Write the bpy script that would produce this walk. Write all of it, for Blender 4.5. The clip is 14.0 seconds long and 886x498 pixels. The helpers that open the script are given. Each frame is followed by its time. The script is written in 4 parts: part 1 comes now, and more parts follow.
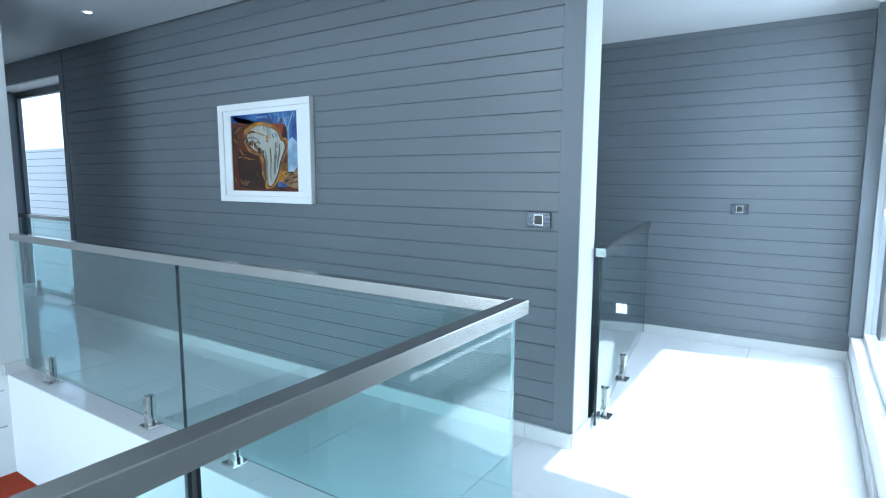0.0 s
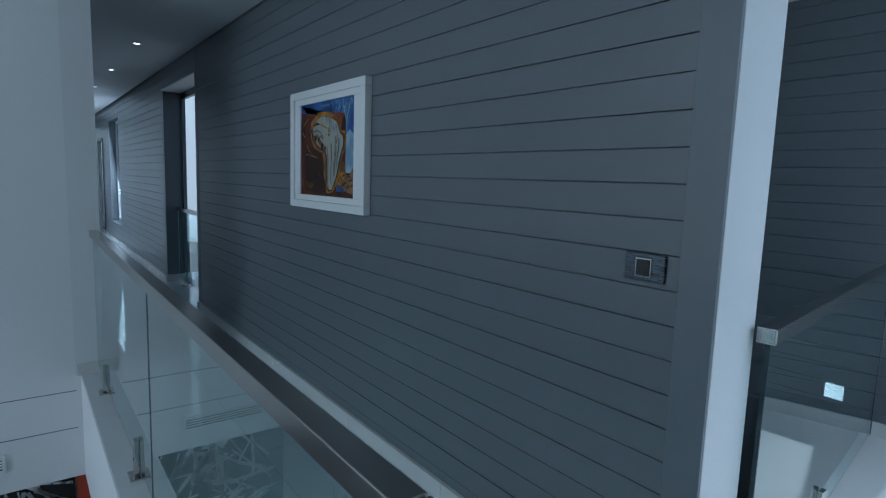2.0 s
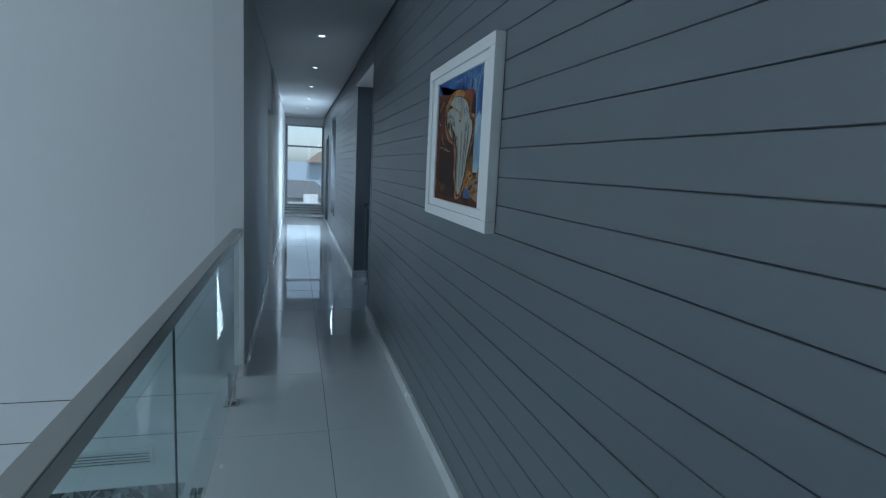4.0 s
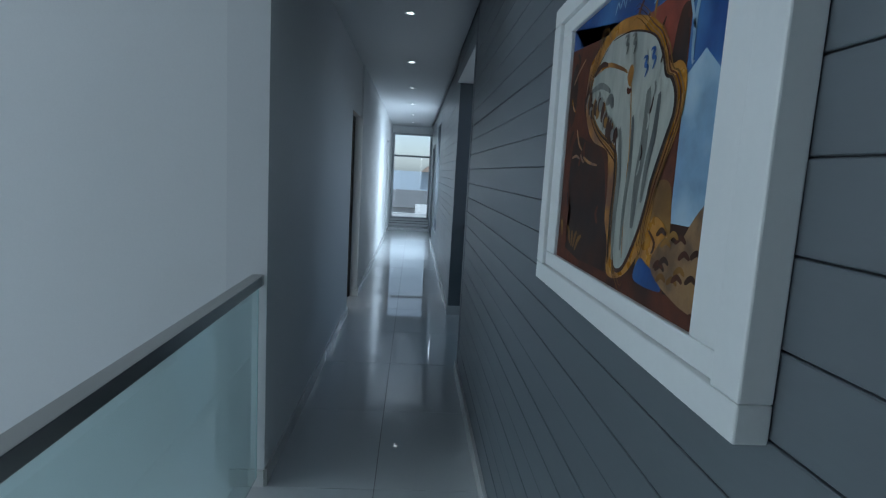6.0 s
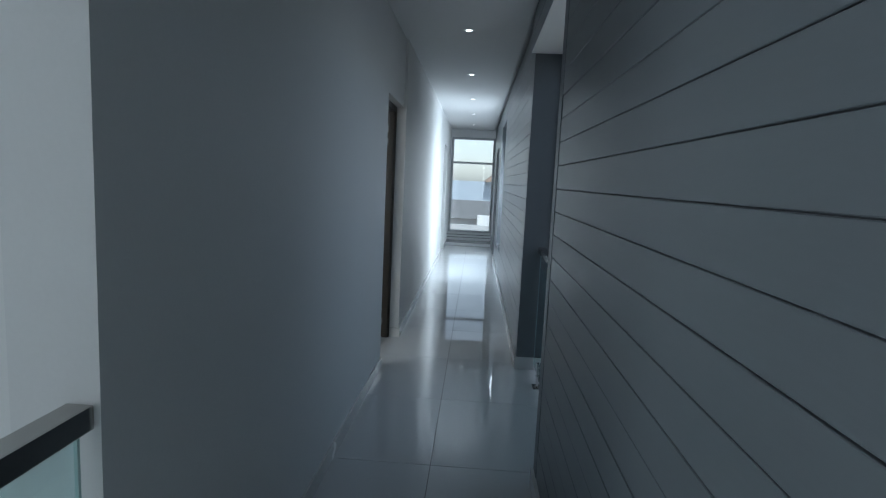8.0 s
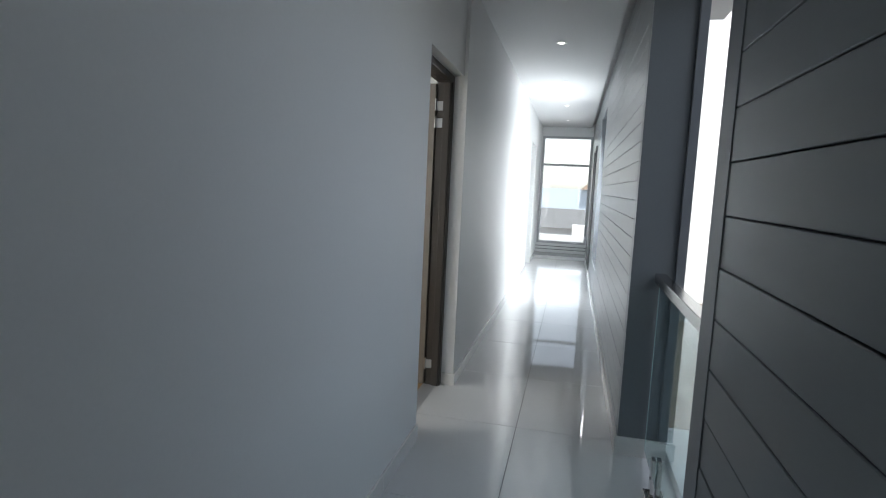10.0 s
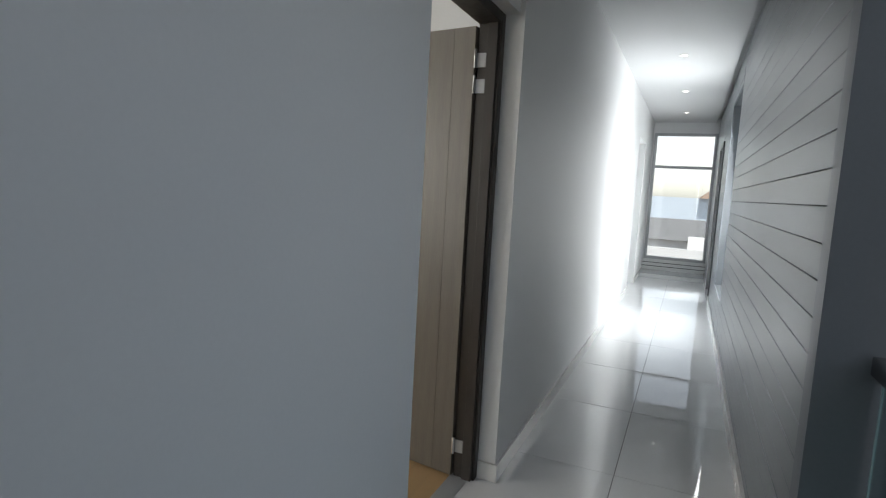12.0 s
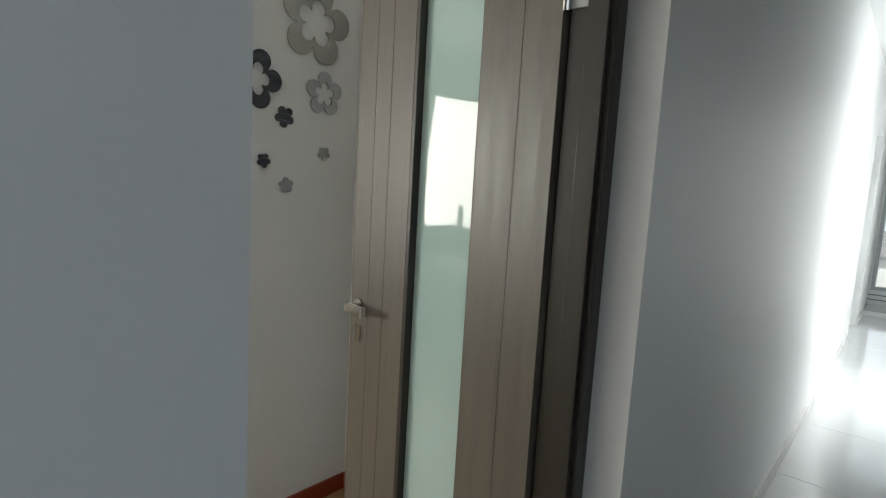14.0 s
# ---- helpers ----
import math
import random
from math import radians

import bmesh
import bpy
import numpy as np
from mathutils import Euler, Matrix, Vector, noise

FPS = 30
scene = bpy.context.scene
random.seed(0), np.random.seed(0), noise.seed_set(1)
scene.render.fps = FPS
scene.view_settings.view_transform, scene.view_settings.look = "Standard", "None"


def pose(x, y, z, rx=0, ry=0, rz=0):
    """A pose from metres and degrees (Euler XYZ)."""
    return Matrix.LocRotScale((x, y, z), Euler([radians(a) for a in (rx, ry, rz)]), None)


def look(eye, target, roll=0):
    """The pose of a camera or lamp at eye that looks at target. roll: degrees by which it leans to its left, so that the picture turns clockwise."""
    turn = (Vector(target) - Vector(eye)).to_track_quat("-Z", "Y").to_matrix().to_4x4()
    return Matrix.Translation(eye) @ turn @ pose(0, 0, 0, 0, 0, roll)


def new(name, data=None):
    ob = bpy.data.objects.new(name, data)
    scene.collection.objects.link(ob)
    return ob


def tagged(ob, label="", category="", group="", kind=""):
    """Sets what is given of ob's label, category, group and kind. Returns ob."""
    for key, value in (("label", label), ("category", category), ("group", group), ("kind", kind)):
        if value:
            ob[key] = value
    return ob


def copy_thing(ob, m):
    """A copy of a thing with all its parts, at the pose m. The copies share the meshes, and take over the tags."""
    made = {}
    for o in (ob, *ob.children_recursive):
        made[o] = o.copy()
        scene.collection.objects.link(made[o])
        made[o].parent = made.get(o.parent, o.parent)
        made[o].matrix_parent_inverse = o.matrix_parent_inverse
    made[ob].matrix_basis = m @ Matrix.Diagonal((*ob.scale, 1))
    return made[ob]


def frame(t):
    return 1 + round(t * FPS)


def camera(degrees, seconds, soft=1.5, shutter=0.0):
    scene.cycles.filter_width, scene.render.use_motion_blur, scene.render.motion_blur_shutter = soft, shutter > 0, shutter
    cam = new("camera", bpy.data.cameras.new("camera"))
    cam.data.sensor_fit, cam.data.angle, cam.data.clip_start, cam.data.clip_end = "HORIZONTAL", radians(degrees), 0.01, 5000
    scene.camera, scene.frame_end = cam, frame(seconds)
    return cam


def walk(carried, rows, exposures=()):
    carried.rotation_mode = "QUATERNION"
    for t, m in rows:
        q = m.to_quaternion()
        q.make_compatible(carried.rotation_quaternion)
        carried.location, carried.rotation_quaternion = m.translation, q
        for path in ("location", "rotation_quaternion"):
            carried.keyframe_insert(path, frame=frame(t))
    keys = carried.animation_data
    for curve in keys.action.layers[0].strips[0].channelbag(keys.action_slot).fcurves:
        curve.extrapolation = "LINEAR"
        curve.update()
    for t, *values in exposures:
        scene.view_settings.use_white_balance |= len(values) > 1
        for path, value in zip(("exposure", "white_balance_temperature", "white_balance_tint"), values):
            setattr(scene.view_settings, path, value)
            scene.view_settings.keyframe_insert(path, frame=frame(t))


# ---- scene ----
cam = camera(76.9, 14.0, soft=1.2)
PATH = [
    (0, (0.148, 0.135, 1.412), (-0.942, 1.794, 1.165), 0.2),
    (0.5, (0.078, 0.438, 1.431), (-1.133, 2.01, 1.183), 0.7),
    (1, (0.03, 0.743, 1.439), (-1.321, 2.197, 1.19), 1.0),
    (1.5, (-0.044, 1.058, 1.446), (-1.515, 2.39, 1.194), 1.5),
    (2, (-0.094, 1.376, 1.44), (-1.674, 2.578, 1.196), 1.9),
    (2.5, (-0.196, 1.615, 1.442), (-1.892, 2.646, 1.188), 2.3),
    (3, (-0.375, 1.828, 1.479), (-2.163, 2.681, 1.206), 2.2),
    (3.5, (-0.529, 2.002, 1.48), (-2.391, 2.676, 1.203), 2.6),
    (4, (-0.752, 2.14, 1.471), (-2.665, 2.651, 1.187), 2.8),
    (6.5, (-2.491, 2.48, 1.522), (-4.474, 2.533, 1.262), 3.0),
    (7, (-2.861, 2.496, 1.506), (-4.846, 2.496, 1.256), 2.6),
    (7.5, (-3.263, 2.495, 1.493), (-5.247, 2.461, 1.248), 2.7),
    (8, (-3.656, 2.493, 1.468), (-5.637, 2.383, 1.223), 2.7),
    (10.5, (-5.34, 2.568, 1.371), (-7.259, 2.051, 1.143), 2.8),
    (11, (-5.681, 2.56, 1.361), (-7.578, 1.968, 1.134), 2.9),
    (11.5, (-6.011, 2.577, 1.36), (-7.875, 1.889, 1.138), 2.8),
    (12, (-6.323, 2.544, 1.347), (-8.145, 1.749, 1.124), 3.1),
    (12.5, (-6.685, 2.498, 1.349), (-8.465, 1.614, 1.126), 3.1),
    (13, (-7.022, 2.426, 1.35), (-8.735, 1.417, 1.125), 3.0),
    (13.5, (-7.337, 2.316, 1.374), (-8.967, 1.181, 1.141), 3.0),
    (14, (-7.575, 2.242, 1.392), (-9.091, 0.96, 1.147), 3.3),
]
EXPOSURES = [(0, 1.2, 5050, 0), (0.5, 0.85, 4950, 0), (1, 0.4, 4900, 0), (2, -0.4, 4950, 0), (3, -0.55, 5050, 0), (4, -0.15, 5150, 0), (6.5, -0.2, 5350, 2), (8, 0.2, 5700, 3), (10.4, 1.0, 6600, 9), (12, 0.65, 6700, 9), (14, 0.65, 6800, 6)]
walk(cam, [(t, look(eye, target, roll)) for t, eye, target, roll in PATH], EXPOSURES)

# ---------------------------------------------------------------- world and sun
SUN_WAY = Vector((0.50, 0.08, 0.86)).normalized()
world = bpy.data.worlds.new("sky")
scene.world = world
world.use_nodes = True
wn = world.node_tree
sky = wn.nodes.new("ShaderNodeTexSky")
sky.sky_type, sky.sun_disc = "NISHITA", False
sky.sun_elevation = math.asin(SUN_WAY.z)
sky.sun_rotation = math.atan2(SUN_WAY.x, SUN_WAY.y)
haze = wn.nodes.new("ShaderNodeHueSaturation")
haze.inputs["Saturation"].default_value = 0.45
wn.links.new(sky.outputs[0], haze.inputs["Color"])
wn.links.new(haze.outputs[0], wn.nodes["Background"].inputs[0])
wn.nodes["Background"].inputs[1].default_value = 0.15
sun_data = bpy.data.lights.new("sun", "SUN")
sun_data.energy, sun_data.angle, sun_data.color = 3.0, radians(0.6), (1.0, 0.96, 0.9)
sun = new("sun", sun_data)
sun.matrix_world = look((0, 0, 30), Vector((0, 0, 30)) - SUN_WAY)




def daylight(at, target, width, height, watts, colour=(0.93, 0.97, 1.0)):
    """Sky light in a window's opening."""
    d = bpy.data.lights.new("window_daylight", "AREA")
    d.shape, d.size, d.size_y, d.energy, d.color = "RECTANGLE", width, height, watts, colour
    new("window_daylight", d).matrix_world = look(at, target)


# added fill for the void, set in the unseen upper glazing
daylight((-1.5, -3.9, 2.2), (-1.5, 0, 1.2), 5.8, 5.2, 158, (1.0, 0.985, 0.96))
daylight((0.53, 3.95, 1.45), (-2, 3.95, 0.9), 2.3, 2.2, 20)
daylight((-12.7, 3.00, 1.28), (-12.7, 0, 0.95), 1.2, 1.75, 36)
daylight((-14.9, 2.99, 1.05), (-14.9, 0, 1.0), 0.75, 1.8, 14)
daylight((-5.9, -2.38, 1.45), (-5.9, 0, 1.0), 1.6, 1.5, 62, (1.0, 0.98, 0.94))

# ---------------------------------------------------------------- materials
def material(name, colour, rough=0.5, metal=0.0, vary=0.06, scale=3.0, fine=60.0, bump=0.05, stretch=(1, 1, 1), per_piece=0.0, rough_vary=0.06, coat=0.0, second=None):
    m = bpy.data.materials.new(name)
    m.use_nodes = True
    t = m.node_tree
    n, l = t.nodes, t.links
    p = n["Principled BSDF"]
    p.inputs["Metallic"].default_value = metal
    p.inputs["Coat Weight"].default_value = coat
    co = n.new("ShaderNodeTexCoord")
    mp = n.new("ShaderNodeMapping")
    mp.inputs["Scale"].default_value = stretch
    l.new(co.outputs["Object"], mp.inputs[0])
    big, small = n.new("ShaderNodeTexNoise"), n.new("ShaderNodeTexNoise")
    for tex, s, d in ((big, scale, 4), (small, fine, 3)):
        tex.inputs["Scale"].default_value, tex.inputs["Detail"].default_value = s, d
        l.new(mp.outputs[0], tex.inputs["Vector"])
    mix = n.new("ShaderNodeMath")
    mix.operation = "MULTIPLY_ADD"
    mix.inputs[1].default_value = 0.4
    l.new(small.outputs[0], mix.inputs[0])
    half = n.new("ShaderNodeMath")
    half.operation = "MULTIPLY"
    half.inputs[1].default_value = 0.6
    l.new(big.outputs[0], half.inputs[0])
    l.new(half.outputs[0], mix.inputs[2])
    last = mix.outputs[0]
    if per_piece:
        info = n.new("ShaderNodeObjectInfo")
        add = n.new("ShaderNodeMath")
        add.operation = "MULTIPLY_ADD"
        add.inputs[1].default_value = per_piece
        l.new(info.outputs["Random"], add.inputs[0])
        l.new(last, add.inputs[2])
        last = add.outputs[0]
    ramp = n.new("ShaderNodeMapRange")
    ramp.inputs["From Min"].default_value, ramp.inputs["From Max"].default_value = 0.25, 0.75 + per_piece
    ramp.inputs["To Min"].default_value, ramp.inputs["To Max"].default_value = 1 - vary, 1 + vary
    l.new(last, ramp.inputs[0])
    mul = n.new("ShaderNodeVectorMath")
    mul.operation = "SCALE"
    mul.inputs[0].default_value = colour
    l.new(ramp.outputs[0], mul.inputs["Scale"])
    if second:
        share = n.new("ShaderNodeMapRange")
        share.inputs["From Min"].default_value, share.inputs["From Max"].default_value = 0.44, 0.62
        l.new(big.outputs[0], share.inputs[0])
        blend = n.new("ShaderNodeMix")
        blend.data_type = "RGBA"
        blend.inputs[7].default_value = (*second, 1)
        l.new(share.outputs[0], blend.inputs[0])
        l.new(mul.outputs[0], blend.inputs[6])
        l.new(blend.outputs[2], p.inputs["Base Color"])
    else:
        l.new(mul.outputs[0], p.inputs["Base Color"])
    rr = n.new("ShaderNodeMapRange")
    rr.inputs["From Min"].default_value, rr.inputs["From Max"].default_value = 0.3, 0.7
    rr.inputs["To Min"].default_value, rr.inputs["To Max"].default_value = max(0.02, rough - rough_vary), rough + rough_vary
    l.new(big.outputs[0], rr.inputs[0])
    l.new(rr.outputs[0], p.inputs["Roughness"])
    if bump:
        b = n.new("ShaderNodeBump")
        b.inputs["Strength"].default_value, b.inputs["Distance"].default_value = bump, 0.01
        l.new(last, b.inputs["Height"])
        l.new(b.outputs[0], p.inputs["Normal"])
    return m


def glass(name, colour, rough=0.0, frost=1.0):
    m = bpy.data.materials.new(name)
    m.use_nodes = True
    p = m.node_tree.nodes["Principled BSDF"]
    p.inputs["Base Color"].default_value = (*colour, 1)
    p.inputs["Roughness"].default_value = rough
    p.inputs["IOR"].default_value = 1.5
    p.inputs["Transmission Weight"].default_value = frost
    return m


def glow(name, colour, strength):
    m = bpy.data.materials.new(name)
    m.use_nodes = True
    p = m.node_tree.nodes["Principled BSDF"]
    p.inputs["Base Color"].default_value = (*colour, 1)
    p.inputs["Emission Color"].default_value = (*colour, 1)
    p.inputs["Emission Strength"].default_value = strength
    return m


M_WHITE = material("white_paint", (0.78, 0.79, 0.79), 0.55, vary=0.035, scale=0.9, fine=120, bump=0.04)
M_SATIN = material("satin_white_paint", (0.72, 0.73, 0.735), 0.56, vary=0.03, scale=0.8, fine=90, bump=0.012, rough_vary=0.015)
# white paint darkened, so the wall end reads as turned from the light
M_ENDPAINT = material("shaded_white_paint", (0.56, 0.575, 0.585), 0.5, vary=0.04, scale=1.2, fine=100, bump=0.03)
M_CEIL = material("ceiling_paint", (0.62, 0.63, 0.64), 0.6, vary=0.03, scale=0.7, fine=150, bump=0.02)
M_CLAD = material("grey_painted_plank", (0.140, 0.156, 0.172), 0.34, vary=0.07, scale=2.0, fine=45, bump=0.02, stretch=(0.5, 1, 3), per_piece=0.25, rough_vary=0.025)
M_CLADBACK = material("dark_groove", (0.115, 0.127, 0.140), 0.8)
M_GREY = material("grey_smooth_paint", (0.145, 0.162, 0.180), 0.4, vary=0.06, scale=1.5, fine=70, bump=0.05)
M_TILE = material("porcelain_tile", (0.66, 0.67, 0.68), 0.028, vary=0.03, scale=1.2, fine=40, bump=0.002, per_piece=0.1, rough_vary=0.012)
M_GROUT = material("grout", (0.16, 0.16, 0.16), 0.8)
# near black stands in for the shade down the stairwell
M_SHAFT = material("stairwell_shade", (0.02, 0.021, 0.024), 0.7, vary=0.2)
M_SKIRT = material("tile_skirting", (0.66, 0.66, 0.65), 0.22, vary=0.06, scale=4, fine=60, bump=0.02)
M_STEEL = material("brushed_steel", (0.42, 0.415, 0.40), 0.24, 1.0, vary=0.03, scale=2, fine=200, bump=0.0, stretch=(1, 1, 12), rough_vary=0.01)
M_CHROME = material("polished_steel", (0.62, 0.61, 0.59), 0.14, 1.0, vary=0.06, scale=8, fine=80, bump=0.01)
M_GLASS = glass("clear_green_glass", (0.73, 0.905, 0.91))
M_PANE = glass("window_glass", (0.97, 0.99, 0.99))
M_GASKET = material("dark_glass_edge", (0.02, 0.035, 0.04), 0.25)
M_EDGE = material("pale_glass_edge", (0.45, 0.62, 0.62), 0.15)
M_ALU = material("dark_aluminium", (0.10, 0.105, 0.11), 0.4, 0.6, vary=0.06, scale=5, fine=90)
M_ALULIGHT = material("grey_aluminium", (0.42, 0.44, 0.46), 0.35, 0.4, vary=0.05, scale=5, fine=90)
M_DOOR = material("grey_brown_veneer", (0.128, 0.113, 0.094), 0.42, vary=0.2, scale=3.0, fine=24, bump=0.06, stretch=(10, 10, 0.6))
M_FRAME = material("dark_veneer_frame", (0.035, 0.03, 0.026), 0.4, vary=0.25, scale=3.0, fine=30, bump=0.08, stretch=(12, 12, 0.6))
M_FROST = glass("frosted_glass", (0.52, 0.70, 0.67), 0.03, 0.2)
M_WOOD = material("oak_laminate", (0.42, 0.27, 0.13), 0.35, vary=0.2, scale=2.5, fine=30, bump=0.05, stretch=(0.8, 8, 1), per_piece=0.2)
M_RED = material("red_skirting", (0.28, 0.045, 0.02), 0.45, vary=0.15)
M_FRAMEWHITE = material("white_lacquer", (0.78, 0.79, 0.78), 0.35, vary=0.03, scale=5, fine=90, bump=0.02)
M_DARKMETAL = material("gunmetal", (0.10, 0.11, 0.13), 0.25, 0.8, vary=0.1, scale=20, fine=200, stretch=(1, 1, 14))
M_BLACK = material("black_gloss", (0.012, 0.012, 0.014), 0.2)
M_SILVER = material("silver_leaf", (0.6, 0.6, 0.6), 0.3, 0.7, vary=0.2, scale=9)
M_ORANGE = material("orange_red_panel", (0.75, 0.10, 0.04), 0.4, vary=0.1)
M_DAMASK = material("grey_wallpaper", (0.14, 0.145, 0.15), 0.5, vary=0.1, scale=6)
M_DAMASK2 = material("silver_wallpaper_print", (0.45, 0.46, 0.46), 0.4, vary=0.1)
M_PAVE = material("pale_paving", (0.5, 0.49, 0.47), 0.7, vary=0.12, scale=1.5, fine=30, bump=0.1)
M_PORCH = material("beige_render", (0.36, 0.32, 0.27), 0.7, vary=0.08)
M_GROUND = material("ground_gravel", (0.28, 0.26, 0.23), 0.9, vary=0.25, scale=0.4, fine=6, bump=0.2)
M_STONE = material("ledge_stone", (0.33, 0.29, 0.25), 0.8, vary=0.5, scale=3, fine=25, bump=0.3, per_piece=0.9)
M_STONERUST = material("rust_ledge_stone", (0.42, 0.26, 0.16), 0.8, vary=0.4, scale=3, fine=25, bump=0.3, per_piece=0.6)
M_ROOF = material("brown_roof_tile", (0.26, 0.19, 0.14), 0.8, vary=0.2, scale=2, fine=18, bump=0.15)
M_ROOFGREY = material("grey_roof", (0.16, 0.165, 0.17), 0.8, vary=0.2, scale=2, fine=18, bump=0.15)
M_FACADE = material("pale_blue_render", (0.45, 0.52, 0.6), 0.7, vary=0.08, scale=1)
M_FACADE2 = material("pale_grey_render", (0.55, 0.56, 0.57), 0.7, vary=0.08, scale=1)
M_WATER = glass("pool_water", (0.35, 0.7, 0.85), 0.05)
M_POOL = material("pool_lining", (0.12, 0.4, 0.6), 0.4, vary=0.1)
M_LINEN = material("white_linen", (0.75, 0.76, 0.78), 0.85, vary=0.05, scale=4, fine=200, bump=0.2)
M_PILLOW = material("grey_cushion", (0.25, 0.26, 0.28), 0.85, vary=0.08, scale=6, fine=200, bump=0.2)
M_GRILLE = material("dark_vent_gap", (0.03, 0.033, 0.035), 0.7)
M_LAMP = glow("downlight_glow", (1.0, 0.97, 0.92), 6.0)
M_STEPLAMP = glow("white_step_light", (1.0, 1.0, 1.0), 2.0)
M_P_SKY = material("paint_blue", (0.018, 0.06, 0.22), 0.35, vary=0.5, scale=5, fine=30, bump=0.1, second=(0.07, 0.17, 0.38))
M_P_PALE = material("paint_pale_blue", (0.22, 0.34, 0.48), 0.35, vary=0.35, scale=6, fine=30, bump=0.1, second=(0.42, 0.52, 0.58))
M_P_BROWN = material("paint_dark_brown", (0.022, 0.010, 0.007), 0.85, vary=0.7, scale=6, fine=40, bump=0.1, second=(0.045, 0.015, 0.006))
M_P_RUST = material("paint_rust", (0.095, 0.022, 0.006), 0.85, vary=0.6, scale=6, fine=40, bump=0.15, second=(0.025, 0.010, 0.006))
M_P_RED = material("paint_red", (0.22, 0.035, 0.012), 0.6, vary=0.5, scale=8, fine=40, bump=0.1, second=(0.10, 0.018, 0.008))
M_P_OCHRE = material("paint_ochre", (0.15, 0.075, 0.016), 0.85, vary=0.4, scale=6, fine=40, bump=0.1, second=(0.27, 0.14, 0.025))
M_P_GOLD = material("paint_gold", (0.42, 0.19, 0.02), 0.3, vary=0.5, scale=10, fine=50, bump=0.15, second=(0.14, 0.05, 0.008))
M_P_FACE = material("paint_clock_white", (0.40, 0.41, 0.36), 0.35, vary=0.25, scale=5, fine=30, bump=0.1, stretch=(3, 1, 0.8), second=(0.27, 0.28, 0.25))
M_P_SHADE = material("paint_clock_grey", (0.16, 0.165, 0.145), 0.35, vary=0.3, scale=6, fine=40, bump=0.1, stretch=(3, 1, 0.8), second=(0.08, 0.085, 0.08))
M_P_ROCK = material("paint_rock", (0.14, 0.075, 0.03), 0.4, vary=0.7, scale=20, fine=60, bump=0.2, second=(0.26, 0.15, 0.06))


# ---------------------------------------------------------------- builders
def box(bm, x0, y0, z0, x1, y1, z1, bevel=0.0, turn=None):
    r = bmesh.ops.create_cube(bm, size=1.0)
    vs = r["verts"]
    for v in vs:
        v.co = Vector((x0 + (v.co.x + 0.5) * (x1 - x0), y0 + (v.co.y + 0.5) * (y1 - y0), z0 + (v.co.z + 0.5) * (z1 - z0)))
        if turn is not None:
            v.co = turn @ v.co
    if bevel:
        es = list({e for v in vs for e in v.link_edges})
        bmesh.ops.bevel(bm, geom=es, offset=bevel, segments=2, profile=0.5, affect="EDGES")
    return bm


def one(x0, y0, z0, x1, y1, z1, bevel=0.0, turn=None):
    return box(bmesh.new(), x0, y0, z0, x1, y1, z1, bevel, turn)


def tube(bm, p, q, r, segments=16, r2=None):
    p, q = Vector(p), Vector(q)
    m = Matrix.Translation((p + q) / 2) @ (q - p).to_track_quat("Z", "Y").to_matrix().to_4x4()
    bmesh.ops.create_cone(bm, cap_ends=True, segments=segments, radius1=r, radius2=r if r2 is None else r2, depth=(q - p).length, matrix=m)
    return bm


def mesh(name, bm, mat, smooth=False):
    me = bpy.data.meshes.new(name)
    bm.normal_update()
    bm.to_mesh(me)
    bm.free()
    me.materials.append(mat)
    if smooth:
        for f in me.polygons:
            f.use_smooth = True
    return me


BASE = {}


def part(name, bm, mat, parent, label="", smooth=False):
    """One mesh under a thing or a part; coordinates are the world's."""
    ob = new(name, bm if isinstance(bm, bpy.types.Mesh) else mesh(name, bm, mat, smooth))
    ob.parent = parent
    ob.matrix_parent_inverse = BASE.get(parent.name, Matrix()).inverted()
    BASE[ob.name] = Matrix()
    if label:
        tagged(ob, label)
    return ob


def thing(name, at, label, category, group=""):
    ob = new(name)
    ob.empty_display_size = 0.1
    ob.matrix_basis = Matrix.Translation(at)
    BASE[ob.name] = ob.matrix_basis.copy()
    return tagged(ob, label, category, group)


def solid(name, bm, mat, label, category, kind="structure"):
    return tagged(new(name, mesh(name, bm, mat)), label, category, kind=kind)


def boxes(items):
    bm = bmesh.new()
    for b in items:
        box(bm, *b)
    return bm


CEIL, NORTH, SOUTH = 2.672, 2.845, 1.81      # corridor ceiling, clad face, plain wall face
SOUTH2 = 1.832                             # plain wall face beyond the bedroom door
NORTH2 = 2.878                             # clad face beyond the balcony opening
FLOOR2 = -3.45                             # lower storey
TILE_X, TILE_Y, TILE = -0.195, 1.444, 0.884   # joint lines of the floor tiles
WIN0, WIN1 = -13.35, -12.05                # tall side window of the corridor
SILL = 0.475                               # room face of the low window wall
FAR = 5.42                                 # clad face of the bright room
GAP0, GAP1 = -8.0, -6.275                    # balcony opening in the clad wall
DOOR0, DOOR1 = -8.69, -7.83               # bedroom doorway

